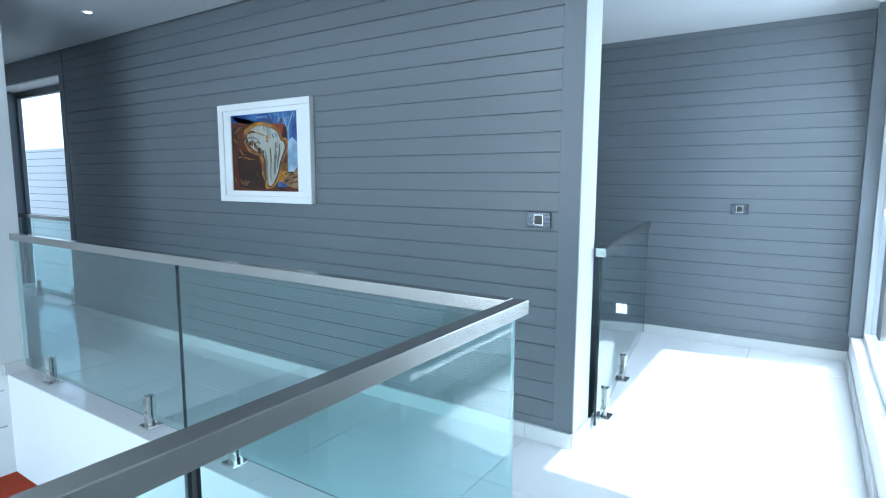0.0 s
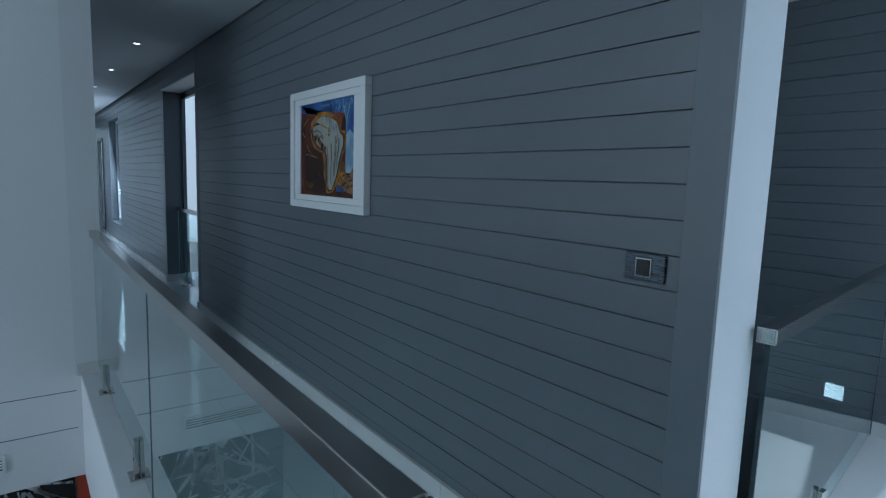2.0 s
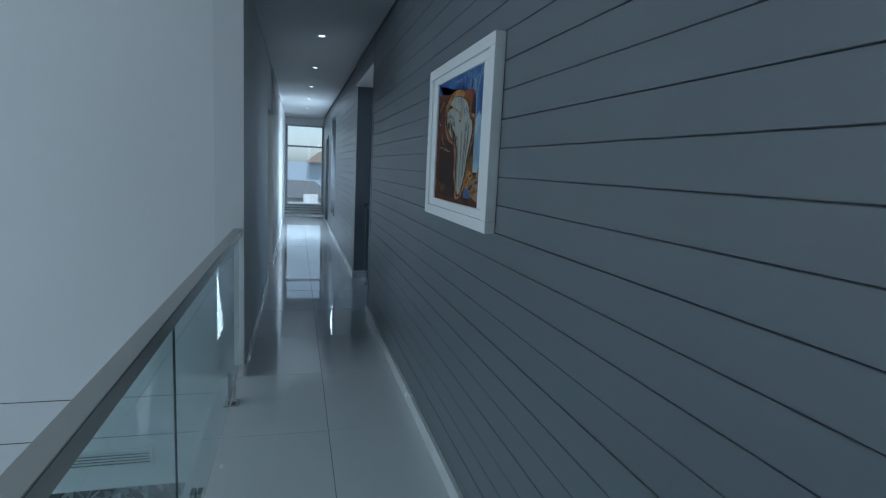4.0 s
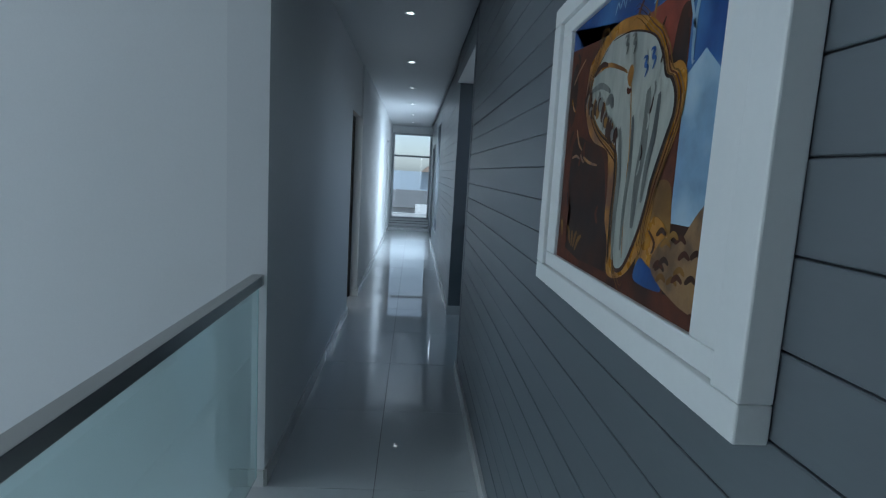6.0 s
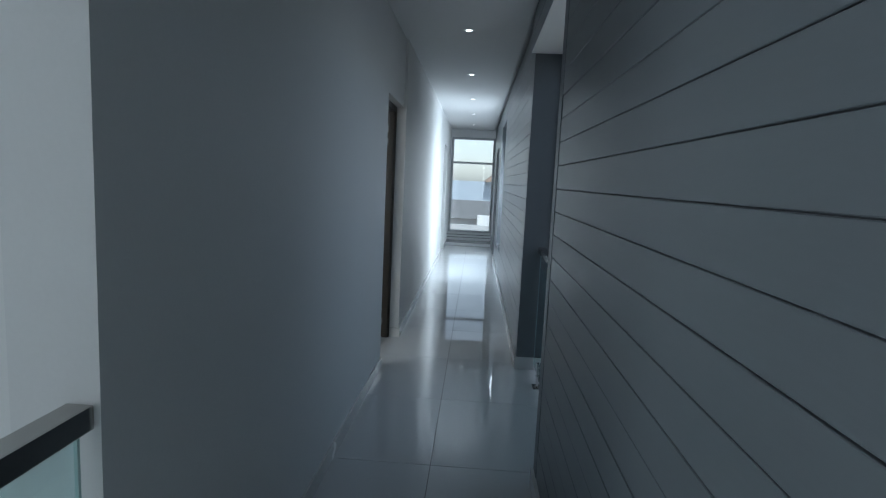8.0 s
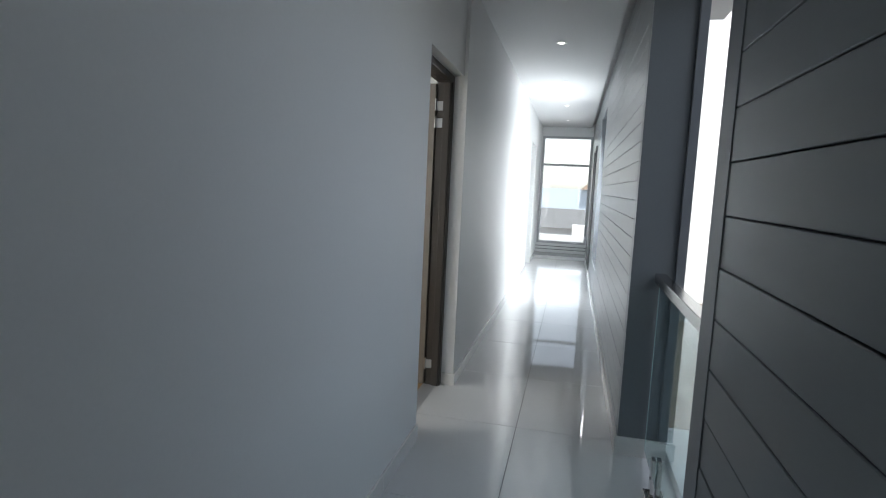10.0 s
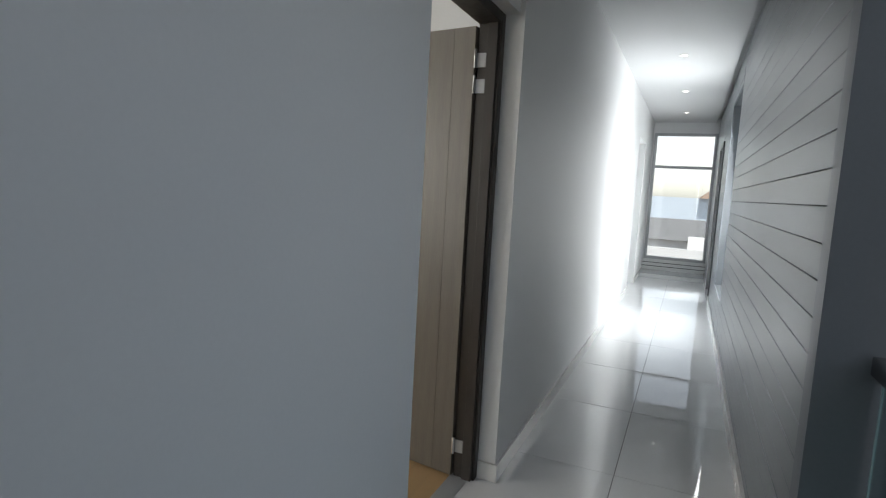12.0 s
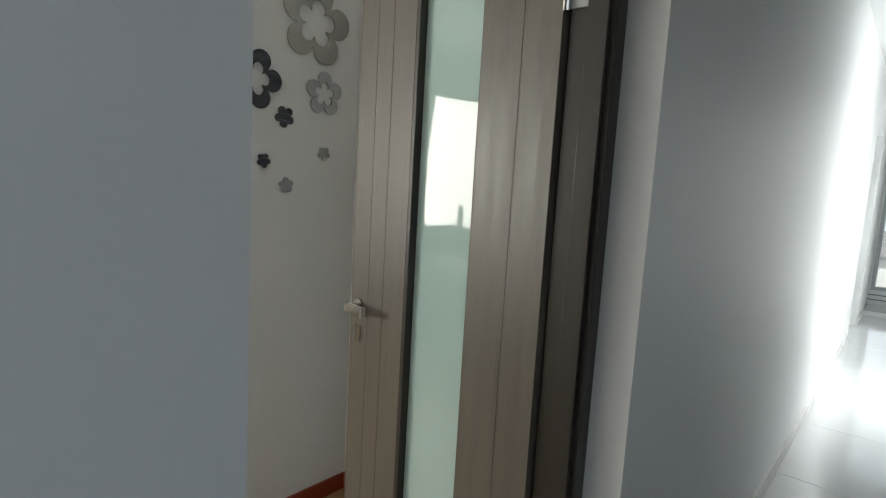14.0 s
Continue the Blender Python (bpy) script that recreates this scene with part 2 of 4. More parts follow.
# ---------------------------------------------------------------- floors
upper = solid("floor", boxes([(-17.3, 1.668, -0.3, -0.67, 3.13, -0.006), (-0.67, -3.0, -0.3, 1.8, 3.1, -0.006),
                              (-0.84, 3.1, -0.3, 1.8, FAR + 0.05, -0.006), (-0.72, -3.0, -0.3, -0.67, 1.668, -0.006)]),
              M_GROUT, "white polished porcelain tiled upper floor", "floor")
fascia = solid("trim", boxes([(-4.62, 1.660, -0.74, -0.66, 1.668, 0.0), (-0.728, -3.0, -0.74, -0.72, 1.66, 0.0)]), M_WHITE, "white slab edge facing the stairwell void", "slab edge")
lower_ceiling = solid("ceiling_lower", boxes([(-4.6, 1.668, -0.74, -0.72, 3.1, -0.3), (-0.72, -3.0, -0.74, 1.8, 5.6, -0.3), (-9.0, -4.0, -0.74, -4.63, 3.1, -0.3)]), M_CEIL, "white ceiling of the lower storey", "ceiling")
lower_floor = solid("floor_lower", one(-9, -4.0, FLOOR2 - 0.2, 1.8, 5.6, FLOOR2), M_TILE, "pale polished floor of the lower storey", "floor")

# ---------------------------------------------------------------- walls
# clad wall between hall and corridor
wall_n = solid("wall_north", boxes([(GAP1, NORTH + 0.012, 0, -0.84, 3.09, 2.75), (GAP0, NORTH + 0.012, 2.45, GAP1, 3.09, 2.75)]), M_CLADBACK, "grey plank-clad corridor wall with dark grooves", "wall")
# shade on this white end face is put into its colour
wall_end = solid("wall_end", one(-0.84, NORTH + 0.012, 0, -0.815, 3.09, 2.70), M_ENDPAINT, "white painted end of the clad wall, darkened in colour for shade", "wall")
solid("wall_back", one(-4.0, 3.09, 0, -0.84, 3.10, 2.70), M_WHITE, "white back of the clad wall", "wall")
solid("trim_corner", one(-0.925, NORTH - 0.004, 0.0, -0.815, NORTH + 0.012, 2.70, 0.002), M_GREY, "grey vertical corner board on the clad wall", "trim")
wall_n2 = solid("wall_north_far", boxes([(WIN1, NORTH2 + 0.012, 0, GAP0 - 0.012, 3.13, 2.75), (WIN0, NORTH2 + 0.012, 2.40, WIN1, 3.13, 2.75), (WIN0, NORTH2 + 0.012, 0, WIN1, 3.13, 0.40),
                                        (-14.45, NORTH2 + 0.012, 0, WIN0, 3.13, 2.75), (-15.35, NORTH2 + 0.012, 2.12, -14.45, 3.13, 2.75), (-17.3, NORTH2 + 0.012, 0, -15.35, 3.13, 2.75)]),
                M_CLADBACK, "grey plank-clad far corridor wall with a tall window", "wall")
solid("trim_pier", one(GAP0 - 0.012, NORTH2 + 0.012, 0.1, GAP0, 3.13, 2.45), M_GREY, "dark grey smooth pier side at the balcony opening", "trim")
solid("trim_reveal", one(GAP1 - 0.002, NORTH + 0.012, 0.0, GAP1 + 0.012, 3.13, 2.45), M_GREY, "dark grey opening reveal", "trim")
solid("trim_near_jamb", one(GAP1, NORTH - 0.002, 0.0, GAP1 + 0.098, NORTH + 0.012, 2.70), M_GREY, "grey vertical board beside the balcony opening", "trim")
solid("trim_far_jamb", one(GAP0 - 0.098, NORTH2 - 0.002, 0.0, GAP0, NORTH2 + 0.012, 2.70), M_GREY, "grey vertical board on the pier", "trim")
solid("trim_head", one(GAP0 + 0.04, 3.08, 2.36, GAP1 - 0.01, 3.13, 2.438, 0.003), M_ALU, "dark aluminium head bar of the balcony opening", "trim")
solid("trim_stile", one(GAP0 + 0.001, 3.085, 0.1, GAP0 + 0.03, 3.13, 2.438, 0.003), M_GREY, "dark grey side bar of the balcony opening", "trim")
solid("trim_soffit", one(GAP0, NORTH + 0.002, 2.438, GAP1, 3.13, 2.45), M_WHITE, "pale soffit over the balcony opening", "trim")
# plain south wall
wall_s = solid("wall_south", boxes([(DOOR1, 1.63, 0, -4.62, SOUTH, 2.72), (DOOR0, 1.63, 2.09, DOOR1, SOUTH, 2.72), (-14.45, 1.63, 0, DOOR0, SOUTH2, 2.72), (-15.5, 1.63, 2.16, -14.45, SOUTH2, 2.72), (-15.5, 1.63, 0, -14.45, SOUTH - 0.14, 2.16), (-17.3, 1.63, 0, -15.5, SOUTH2, 2.72)]), M_SATIN, "pale satin painted corridor wall", "wall")
wall_w = solid("wall_void", boxes([(-4.76, -4.0, -0.74, -4.62, 1.63, 5.0), (-4.76, 1.63, -0.74, -4.62, 1.667, -0.002), (-4.76, 1.63, 2.72, -4.62, 3.2, 5.0)]), M_WHITE, "tall white wall above the void with two fine joints", "wall")
for z in (-0.105, -0.375):
    part("joint", one(-4.6215, -4.0, z - 0.004, -4.618, 1.63, z), M_GRILLE, wall_w)
solid("wall_lower_west", boxes([(-4.90, -4.0, FLOOR2, -4.72, -0.12, -0.74), (-6.15, -0.12, FLOOR2, -5.97, 3.1, -0.74), (-5.97, -0.24, FLOOR2, -4.90, -0.12, -0.74)]), M_WHITE, "white wall of the lower storey", "wall")
solid("wall_lower_north", one(-6.15, 3.1, FLOOR2, 1.8, 3.3, -0.74), M_WHITE, "white back wall of the lower storey", "wall")
solid("wall_lower_east", one(1.8, -4.0, FLOOR2, 2.0, 5.6, -0.3), M_WHITE, "white side wall of the lower storey", "wall")
solid("wall_hall_east", one(1.8, -3.0, -0.3, 2.0, 2.65, 5.0), M_WHITE, "white wall of the landing", "wall")
solid("wall_hall_south", one(-0.67, -3.2, -0.3, 2.0, -3.0, 5.0), M_WHITE, "white wall behind the landing", "wall")
# north room
wall_f = solid("wall_far", one(-4.1, FAR + 0.012, -3.0, 0.66, FAR + 0.2, 2.75), M_CLADBACK, "grey plank-clad wall of the bright landing room", "wall")
solid("wall_room_west", one(-4.2, 3.1, -3.0, -4.0, FAR + 0.01, 2.75), M_GREY, "dark grey wall over the stairwell", "wall")
solid("wall_sill", one(SILL, 2.65, 0, SILL + 0.24, FAR, 0.24, 0.004), M_WHITE, "low white sill wall under the window", "wall")
solid("wall_room_jog", boxes([(SILL, 2.55, 0, 2.0, 2.65, 2.75)]), M_WHITE, "white return wall beside the window", "wall")
solid("trim_window_pier", one(SILL - 0.02, FAR - 0.16, 0.24, SILL + 0.18, FAR + 0.01, 2.66), M_GREY, "pale grey corner board beside the window", "trim")
# shaft darkness is in the wall colour, not left to the light
solid("stairwell", boxes([(-4.0, 3.1, -3.0, -0.9, 3.14, -0.31), (-0.88, 3.1, -3.0, -0.84, FAR, -0.31), (-4.0, 3.1, -3.05, -0.84, FAR, -3.0)]), M_SHAFT, "stairwell shaft walls, shade put in as near-black colour", "stairwell")

# ---------------------------------------------------------------- ceilings and roof
solid("ceiling", one(-17.3, SOUTH - 0.10, CEIL, 1.8, NORTH - 0.018, 2.72), M_CEIL, "white flat corridor ceiling with recessed lights", "ceiling")
solid("ceiling_hall", one(-0.6, -3.0, CEIL, 1.8, SOUTH - 0.10, 2.72), M_CEIL, "white ceiling over the landing", "ceiling")
solid("ceiling_room", one(-4.0, 3.09, 2.66, 0.72, FAR + 0.012, 2.74), M_CEIL, "white ceiling of the bright landing room", "ceiling")
solid("ceiling_void", one(-4.76, -4.2, 5.0, 2.0, 3.3, 5.1), M_CEIL, "high white ceiling over the void", "ceiling")
solid("wall_void_north", one(-4.62, 1.70, 2.72, 2.0, 1.80, 5.0), M_WHITE, "white upstand wall above the corridor ceiling", "wall")
# roof is out of view; its eave is added to shade the balcony opening
solid("roof", boxes([(-17.5, 1.4, 2.76, 0.75, 3.3, 2.95), (-9.9, 3.3, 2.76, -4.2, 3.6, 2.95), (-4.2, 3.3, 2.76, 0.80, 5.7, 2.95), (-9.5, -3.2, 2.76, -4.77, 1.4, 2.95)]), M_FACADE2, "unseen flat grey roof slab, eave added to shade the balcony opening", "roof")

# ---------------------------------------------------------------- skirting
def skirting(wall, x0, x1, y0, y1):
    """Tile skirting in lengths that follow the floor tiles."""
    a = x0
    while a < x1 - 0.01:
        b = min(TILE_X + TILE * (math.floor((a - TILE_X + 1e-6) / TILE) + 1), x1)
        part("skirting_tile", one(a + 0.0008, y0, 0, b - 0.0008, y1, 0.085, 0.0015), M_SKIRT, wall)
        a = b


for x0, x1, y, w in ((GAP1, -0.815, NORTH, wall_n), (WIN1, GAP0, NORTH2, wall_n2), (-14.45, WIN0, NORTH2, wall_n2), (-17.03, -15.35, NORTH2, wall_n2), (WIN0, WIN1, NORTH2, wall_n2)):
    skirting(w, x0, x1, y - 0.018, y + 0.012)
for x0, x1, y in ((DOOR1, -4.62, SOUTH), (-14.45, DOOR0, SOUTH2), (-17.03, -15.5, SOUTH2)):
    skirting(wall_s, x0, x1, y, y + 0.012)
solid("baseboard", one(-0.815, NORTH - 0.012, 0, -0.803, 3.10, 0.085, 0.002), M_SKIRT, "white tile skirting on the wall end", "baseboard")
solid("baseboard", one(-1.07, FAR - 0.014, 0, SILL, FAR + 0.01, 0.085, 0.002), M_SKIRT, "white tile skirting in the bright room", "baseboard")
solid("baseboard", one(SILL - 0.015, 2.65, 0, SILL, FAR - 0.014, 0.085, 0.002), M_SKIRT, "white tile skirting under the sill", "baseboard")
solid("baseboard", one(GAP0, NORTH2 - 0.012, 0, GAP0 + 0.012, 3.13, 0.1, 0.002), M_SKIRT, "white tile skirting on the pier", "baseboard")
solid("baseboard", one(DOOR0, 1.749, 0, DOOR0 + 0.012, SOUTH2 + 0.012, 0.085, 0.002), M_SKIRT, "white tile skirting returning into the doorway", "baseboard")
solid("baseboard", one(-4.62, 1.64, 0, -4.608, SOUTH, 0.085, 0.002), M_SKIRT, "white tile skirting on the white wall end", "baseboard")


# ---------------------------------------------------------------- windows
def window(name, label, axis, at, a0, a1, z0, z1, bars_a=(), bars_z=(), w=0.05, d=0.07, mat=None):
    """A framed window; axis 'x': the pane lies in a plane x = at and spans y."""
    mat = mat or M_ALULIGHT

    def put(u0, v0, u1, v1, t):
        return one(at - t / 2, u0, v0, at + t / 2, u1, v1, 0.003 if t > 0.03 else 0) if axis == "x" else one(u0, at - t / 2, v0, u1, at + t / 2, v1, 0.003 if t > 0.03 else 0)
    base = (at, (a0 + a1) / 2, z0) if axis == "x" else ((a0 + a1) / 2, at, z0)
    w0 = tagged(thing(name, base, label, "window"), kind="structure")
    for u0, v0, u1, v1 in ((a0, z0, a0 + w, z1), (a1 - w, z0, a1, z1), (a0 + w, z0, a1 - w, z0 + w), (a0 + w, z1 - w, a1 - w, z1)):
        part("window_frame", put(u0, v0, u1, v1, d), mat, w0)
    for a in bars_a:
        part("mullion", put(a - w / 2, z0 + w, a + w / 2, z1 - w, d * 0.9), mat, w0)
    zs = [z0 + w] + list(bars_z) + [z1 - w]
    for z in bars_z:
        part("transom", put(a0 + w, z - w / 2, a1 - w, z + w / 2, d * 0.85), mat, w0)
    aa = [a0 + w] + list(bars_a) + [a1 - w]
    for i in range(len(aa) - 1):
        for j in range(len(zs) - 1):
            g = part("pane", put(aa[i], zs[j], aa[i + 1], zs[j + 1], 0.008), M_PANE, w0)
            g.visible_shadow = False
    return w0


window("window_1", "full-height corridor end window with one transom", "x", -17.08, 1.85, 2.875, 0.25, 2.49, (), (1.90,))
solid("wall_west_end", boxes([(-17.2, 1.63, 0, -17.02, 3.13, 0.20), (-17.2, 1.63, 0.2, -17.04, 3.13, 0.25), (-17.2, 1.63, 2.49, -17.03, 3.13, 2.75), (-17.2, 1.63, 0.25, -17.02, 1.85, 2.49), (-17.2, 2.875, 0.25, -17.02, 3.13, 2.49)]), M_SATIN, "white wall round the end window", "wall")
for z in (0.12, 0.185):
    solid("trim_line", one(-17.03, SOUTH, z, -17.016, NORTH2, z + 0.012, 0.002), M_ALU, "dark trim line below the end window", "trim")
solid("plinth", one(-17.03, SOUTH, 0.0, -16.35, NORTH2 - 0.012, 0.06, 0.004), M_TILE, "low tiled step below the end window", "step")
window("window_2", "tall narrow side window of the corridor", "y", 3.03, WIN0, WIN1, 0.40, 2.40, (), ())
window("window_3", "dark-framed glazed side door", "y", 2.90, -15.35, -14.45, 0.0, 2.12, (), (), 0.06, 0.08, M_ALU)
window("window_4", "wide window over a low sill", "x", SILL + 0.11, 2.65, FAR - 0.16, 0.24, 2.66, (), (), 0.05, 0.08)
# upper storey of this glazing is unseen, added to light the void
window("window_5", "grey-framed glazing of the void, unseen upper storey added for light", "y", -4.0, -4.62, 1.8, FLOOR2, 5.0, (-3.3, -2.0, -0.7, 0.55), (-0.5, 1.0, 3.0), 0.08, 0.1)
solid("wall_void_east", one(-0.6, -4.0, -0.3, -0.5, -3.2, 5.0), M_WHITE, "white return wall of the void", "wall")


# ---------------------------------------------------------------- glass railings
def spigot(at, along):
    s = thing("glass_clamp", at, "short square polished steel clamp holding railing glass", "railing clamp", "railing clamps")
    x, y, z = at
    part("base_plate", one(x - 0.05, y - 0.05, z, x + 0.05, y + 0.05, z + 0.012, 0.003), M_CHROME, s)
    for side in (-1, 1):
        o = side * 0.018
        if along == "x":
            part("jaw", one(x - 0.024, y + o - 0.010, z + 0.012, x + 0.024, y + o + 0.010, z + 0.185, 0.003), M_CHROME, s)
        else:
            part("jaw", one(x + o - 0.010, y - 0.024, z + 0.012, x + o + 0.010, y + 0.024, z + 0.185, 0.003), M_CHROME, s)
    part("screw", tube(bmesh.new(), (x - 0.0, y - 0.03 if along == "x" else y, z + 0.09), (x + (0.0 if along == "x" else 0.03), y + 0.03 if along == "x" else y, z + 0.09), 0.007, 12), M_STEEL, s)
    return s


def railing(name, label, along, at, a0, a1, panels, clamps, z0=0.05, top=1.02, dark_ends=False, turn=Matrix()):
    """Glass panels under a rectangular steel handrail."""
    base = turn @ Vector(((a0 + a1) / 2, at, 0) if along == "x" else (at, (a0 + a1) / 2, 0))
    r = thing(name, base, label, "railing")

    def put(u0, u1, v0, v1, t, bevel=0.0):
        return one(u0, at - t / 2, v0, u1, at + t / 2, v1, bevel, turn) if along == "x" else one(at - t / 2, u0, v0, at + t / 2, u1, v1, bevel, turn)
    part("handrail", put(a0, a1, top - 0.048, top, 0.054, 0.003), M_STEEL, r, "brushed steel handrail")
    for u0, u1 in panels:
        g = part("glass_panel", put(u0, u1, z0, top - 0.048, 0.012), M_GLASS, r)
        g.visible_shadow = False
        for e in (u0, u1):
            inner = min(p[0] for p in panels) < e < max(p[1] for p in panels)
            part("glass_edge", put(e - 0.0035, e + 0.0035, z0, top - 0.049, 0.0135), M_GASKET if inner or dark_ends else M_EDGE, r)
    for c in clamps:
        spigot(turn @ Vector((c, at, 0) if along == "x" else (at, c, 0)), along)
    return r


railing("glass_railing", "frameless glass railing along the corridor with steel handrail", "x", 1.772, -4.618, -0.664, [(-4.60, -2.585), (-2.570, -0.655)], (-4.17, -2.93, -2.17, -1.0))
railing("glass_railing", "frameless glass railing along the landing with steel handrail", "y", -0.632, -2.95, 1.799, [(-2.9, -1.0), (-0.985, 0.6), (0.615, 1.735)], (-2.4, -1.4, -0.5, 0.3, 1.35))
railing("glass_railing", "glass railing beside the dark stairwell", "y", 0.0, 0.0, 2.25, [(0.02, 2.24)], (0.28, 0.98), top=1.05, dark_ends=True,
        turn=Matrix.Translation((-0.772, 3.07, 0)) @ Matrix.Rotation(radians(7.2), 4, "Z"))
railing("glass_railing", "glass balcony railing with dark steel handrail", "x", 3.02, GAP0 + 0.002, GAP1 - 0.002, [(GAP0 + 0.03, GAP1 - 0.03)], (-7.6, -6.7), top=0.985)


# ---------------------------------------------------------------- downlights
def downlight(at):
    x, y, z = at
    d = thing("downlight", at, "small round recessed ceiling downlight, lit", "ceiling light", "corridor downlights")
    ring = bmesh.new()
    n = 24
    rows = [[ring.verts.new((x + r * math.cos(2 * math.pi * i / n), y + r * math.sin(2 * math.pi * i / n), h)) for i in range(n)] for r, h in ((0.047, z), (0.045, z - 0.005), (0.034, z - 0.006), (0.030, z - 0.001))]
    for a, b in zip(rows, rows[1:]):
        for i in range(n):
            ring.faces.new((a[i], a[(i + 1) % n], b[(i + 1) % n], b[i]))
    part("trim_ring", ring, M_FRAMEWHITE, d, smooth=True)
    part("bulb", tube(bmesh.new(), (x, y, z - 0.004), (x, y, z + 0.002), 0.024, 20), M_LAMP, d, "glowing bulb")


for i in range(8):
    downlight((-2.69 - 1.877 * i, 2.36, CEIL))


# ---------------------------------------------------------------- picture on the clad wall
def smooth_loop(points, steps=8):
    out, n = [], len(points)
    for i in range(n):
        p0, p1, p2, p3 = (Vector(points[(i + k) % n]) for k in (-1, 0, 1, 2))
        for s in range(steps):
            t = s / steps
            out.append(0.5 * (2 * p1 + (p2 - p0) * t + (2 * p0 - 5 * p1 + 4 * p2 - p3) * t * t + (3 * p1 - p0 - 3 * p2 + p3) * t ** 3))
    return out


PX0, PX1, PZ0, PZ1 = -3.655, -2.668, 1.243, 1.958
picture = thing("framed_picture", ((PX0 + PX1) / 2, NORTH, PZ0), "white framed surreal painting of a melting golden clock", "picture")
FRONT = NORTH - 0.042
BX, BZ, MX, MZ = 0.058, 0.046, 0.137, 0.082


def bars(name, x0, x1, z0, z1, wx, wz, y):
    """Four bars round an opening."""
    for a0, c0, a1, c1 in ((x0, z0, x1, z0 + wz), (x0, z1 - wz, x1, z1), (x0, z0 + wz, x0 + wx, z1 - wz), (x1 - wx, z0 + wz, x1, z1 - wz)):
        part(name, one(a0, y, c0, a1, NORTH - 0.001, c1, 0.003), M_FRAMEWHITE, picture)


bars("frame_bar", PX0, PX1, PZ0, PZ1, BX, BZ, FRONT)
bars("mount_bar", PX0 + BX, PX1 - BX, PZ0 + BZ, PZ1 - BZ, MX - BX, MZ - BZ, FRONT + 0.010)
CX0, CX1, CZ0, CZ1 = PX0 + MX, PX1 - MX, PZ0 + MZ, PZ1 - MZ
canvas = part("canvas", one(CX0, FRONT + 0.020, CZ0, CX1, NORTH - 0.002, CZ1), M_P_BROWN, picture, "printed canvas in blue, rust and gold")


def stroke(points, mat, depth, steps=8, name="painted_shape"):
    """A closed painted shape; points run 0..1 across and up the canvas."""
    bm = bmesh.new()
    vs = [bm.verts.new((CX0 + p.x * (CX1 - CX0), FRONT + 0.020 - depth, CZ0 + p.y * (CZ1 - CZ0))) for p in (smooth_loop(points, steps) if steps else [Vector(q) for q in points])]
    f = bm.faces.new(vs)
    bmesh.ops.triangulate(bm, faces=[f])
    return part(name, bm, mat, canvas)


def ribbon(points, width, mat, depth, steps=6):
    """A brush line of tapering width through the points."""
    loop = smooth_loop(points, steps)[:-steps]
    n = len(loop)
    bm = bmesh.new()
    pairs = []
    for i, p in enumerate(loop):
        way = loop[min(i + 1, n - 1)] - loop[max(i - 1, 0)]
        side = Vector((-way.y, way.x)).normalized() * width * (0.15 + 0.85 * math.sin(math.pi * (i + 0.5) / n) ** 0.6) / 2
        pairs.append([bm.verts.new((CX0 + q.x * (CX1 - CX0), FRONT + 0.020 - depth, CZ0 + q.y * (CZ1 - CZ0))) for q in (p - side, p + side)])
    for a, b in zip(pairs, pairs[1:]):
        bm.faces.new((a[0], b[0], b[1], a[1]))
    bm.normal_update()
    if bm.faces[:] and sum(f.normal.y for f in bm.faces) > 0:
        bmesh.ops.reverse_faces(bm, faces=bm.faces[:])
    return part("brush_line", bm, mat, canvas)


# sky, block of brown ground, distance
stroke([(0, 0.80), (0, 1), (1, 1), (1, 0.25), (0.84, 0.25), (0.84, 0.80)], M_P_SKY, 0.0004, 0)
stroke([(0.84, 0.25), (0.84, 0.62), (0.92, 0.68), (1, 0.60), (1, 0.25)], M_P_PALE, 0.0006, 0)
stroke([(0.0, 0.02), (0.0, 0.91), (0.40, 0.87), (0.85, 0.83), (0.85, 0.02)], M_P_RUST, 0.0008, 0)
stroke([(0.70, 0.10), (0.73, 0.30), (0.78, 0.36), (0.845, 0.33), (0.845, 0.10)], M_P_OCHRE, 0.0010)
stroke([(0.72, 0.10), (0.74, 0.20), (0.78, 0.26), (0.845, 0.22), (0.845, 0.12)], M_P_GOLD, 0.0012)
stroke([(0.10, 0.05), (0.13, 0.20), (0.08, 0.34), (0.11, 0.52), (0.26, 0.50), (0.40, 0.44), (0.46, 0.25), (0.50, 0.0), (0.2, 0.0)], M_P_BROWN, 0.0010)
stroke([(0.0, 0.0), (0.0, 0.07), (0.25, 0.03), (0.62, 0.04), (1.0, 0.07), (1.0, 0.0)], M_P_RUST, 0.0013, 0)
stroke([(0.0, 0.58), (0.02, 0.80), (0.07, 0.84), (0.09, 0.70), (0.07, 0.60)], M_P_BROWN, 0.0011)
stroke([(0.60, 0.84), (0.66, 0.78), (0.72, 0.70), (0.80, 0.72), (0.84, 0.82), (0.74, 0.86)], M_P_RED, 0.0012)
stroke([(0.78, 0.66), (0.84, 0.60), (0.84, 0.80), (0.80, 0.80)], M_P_BROWN, 0.0013)
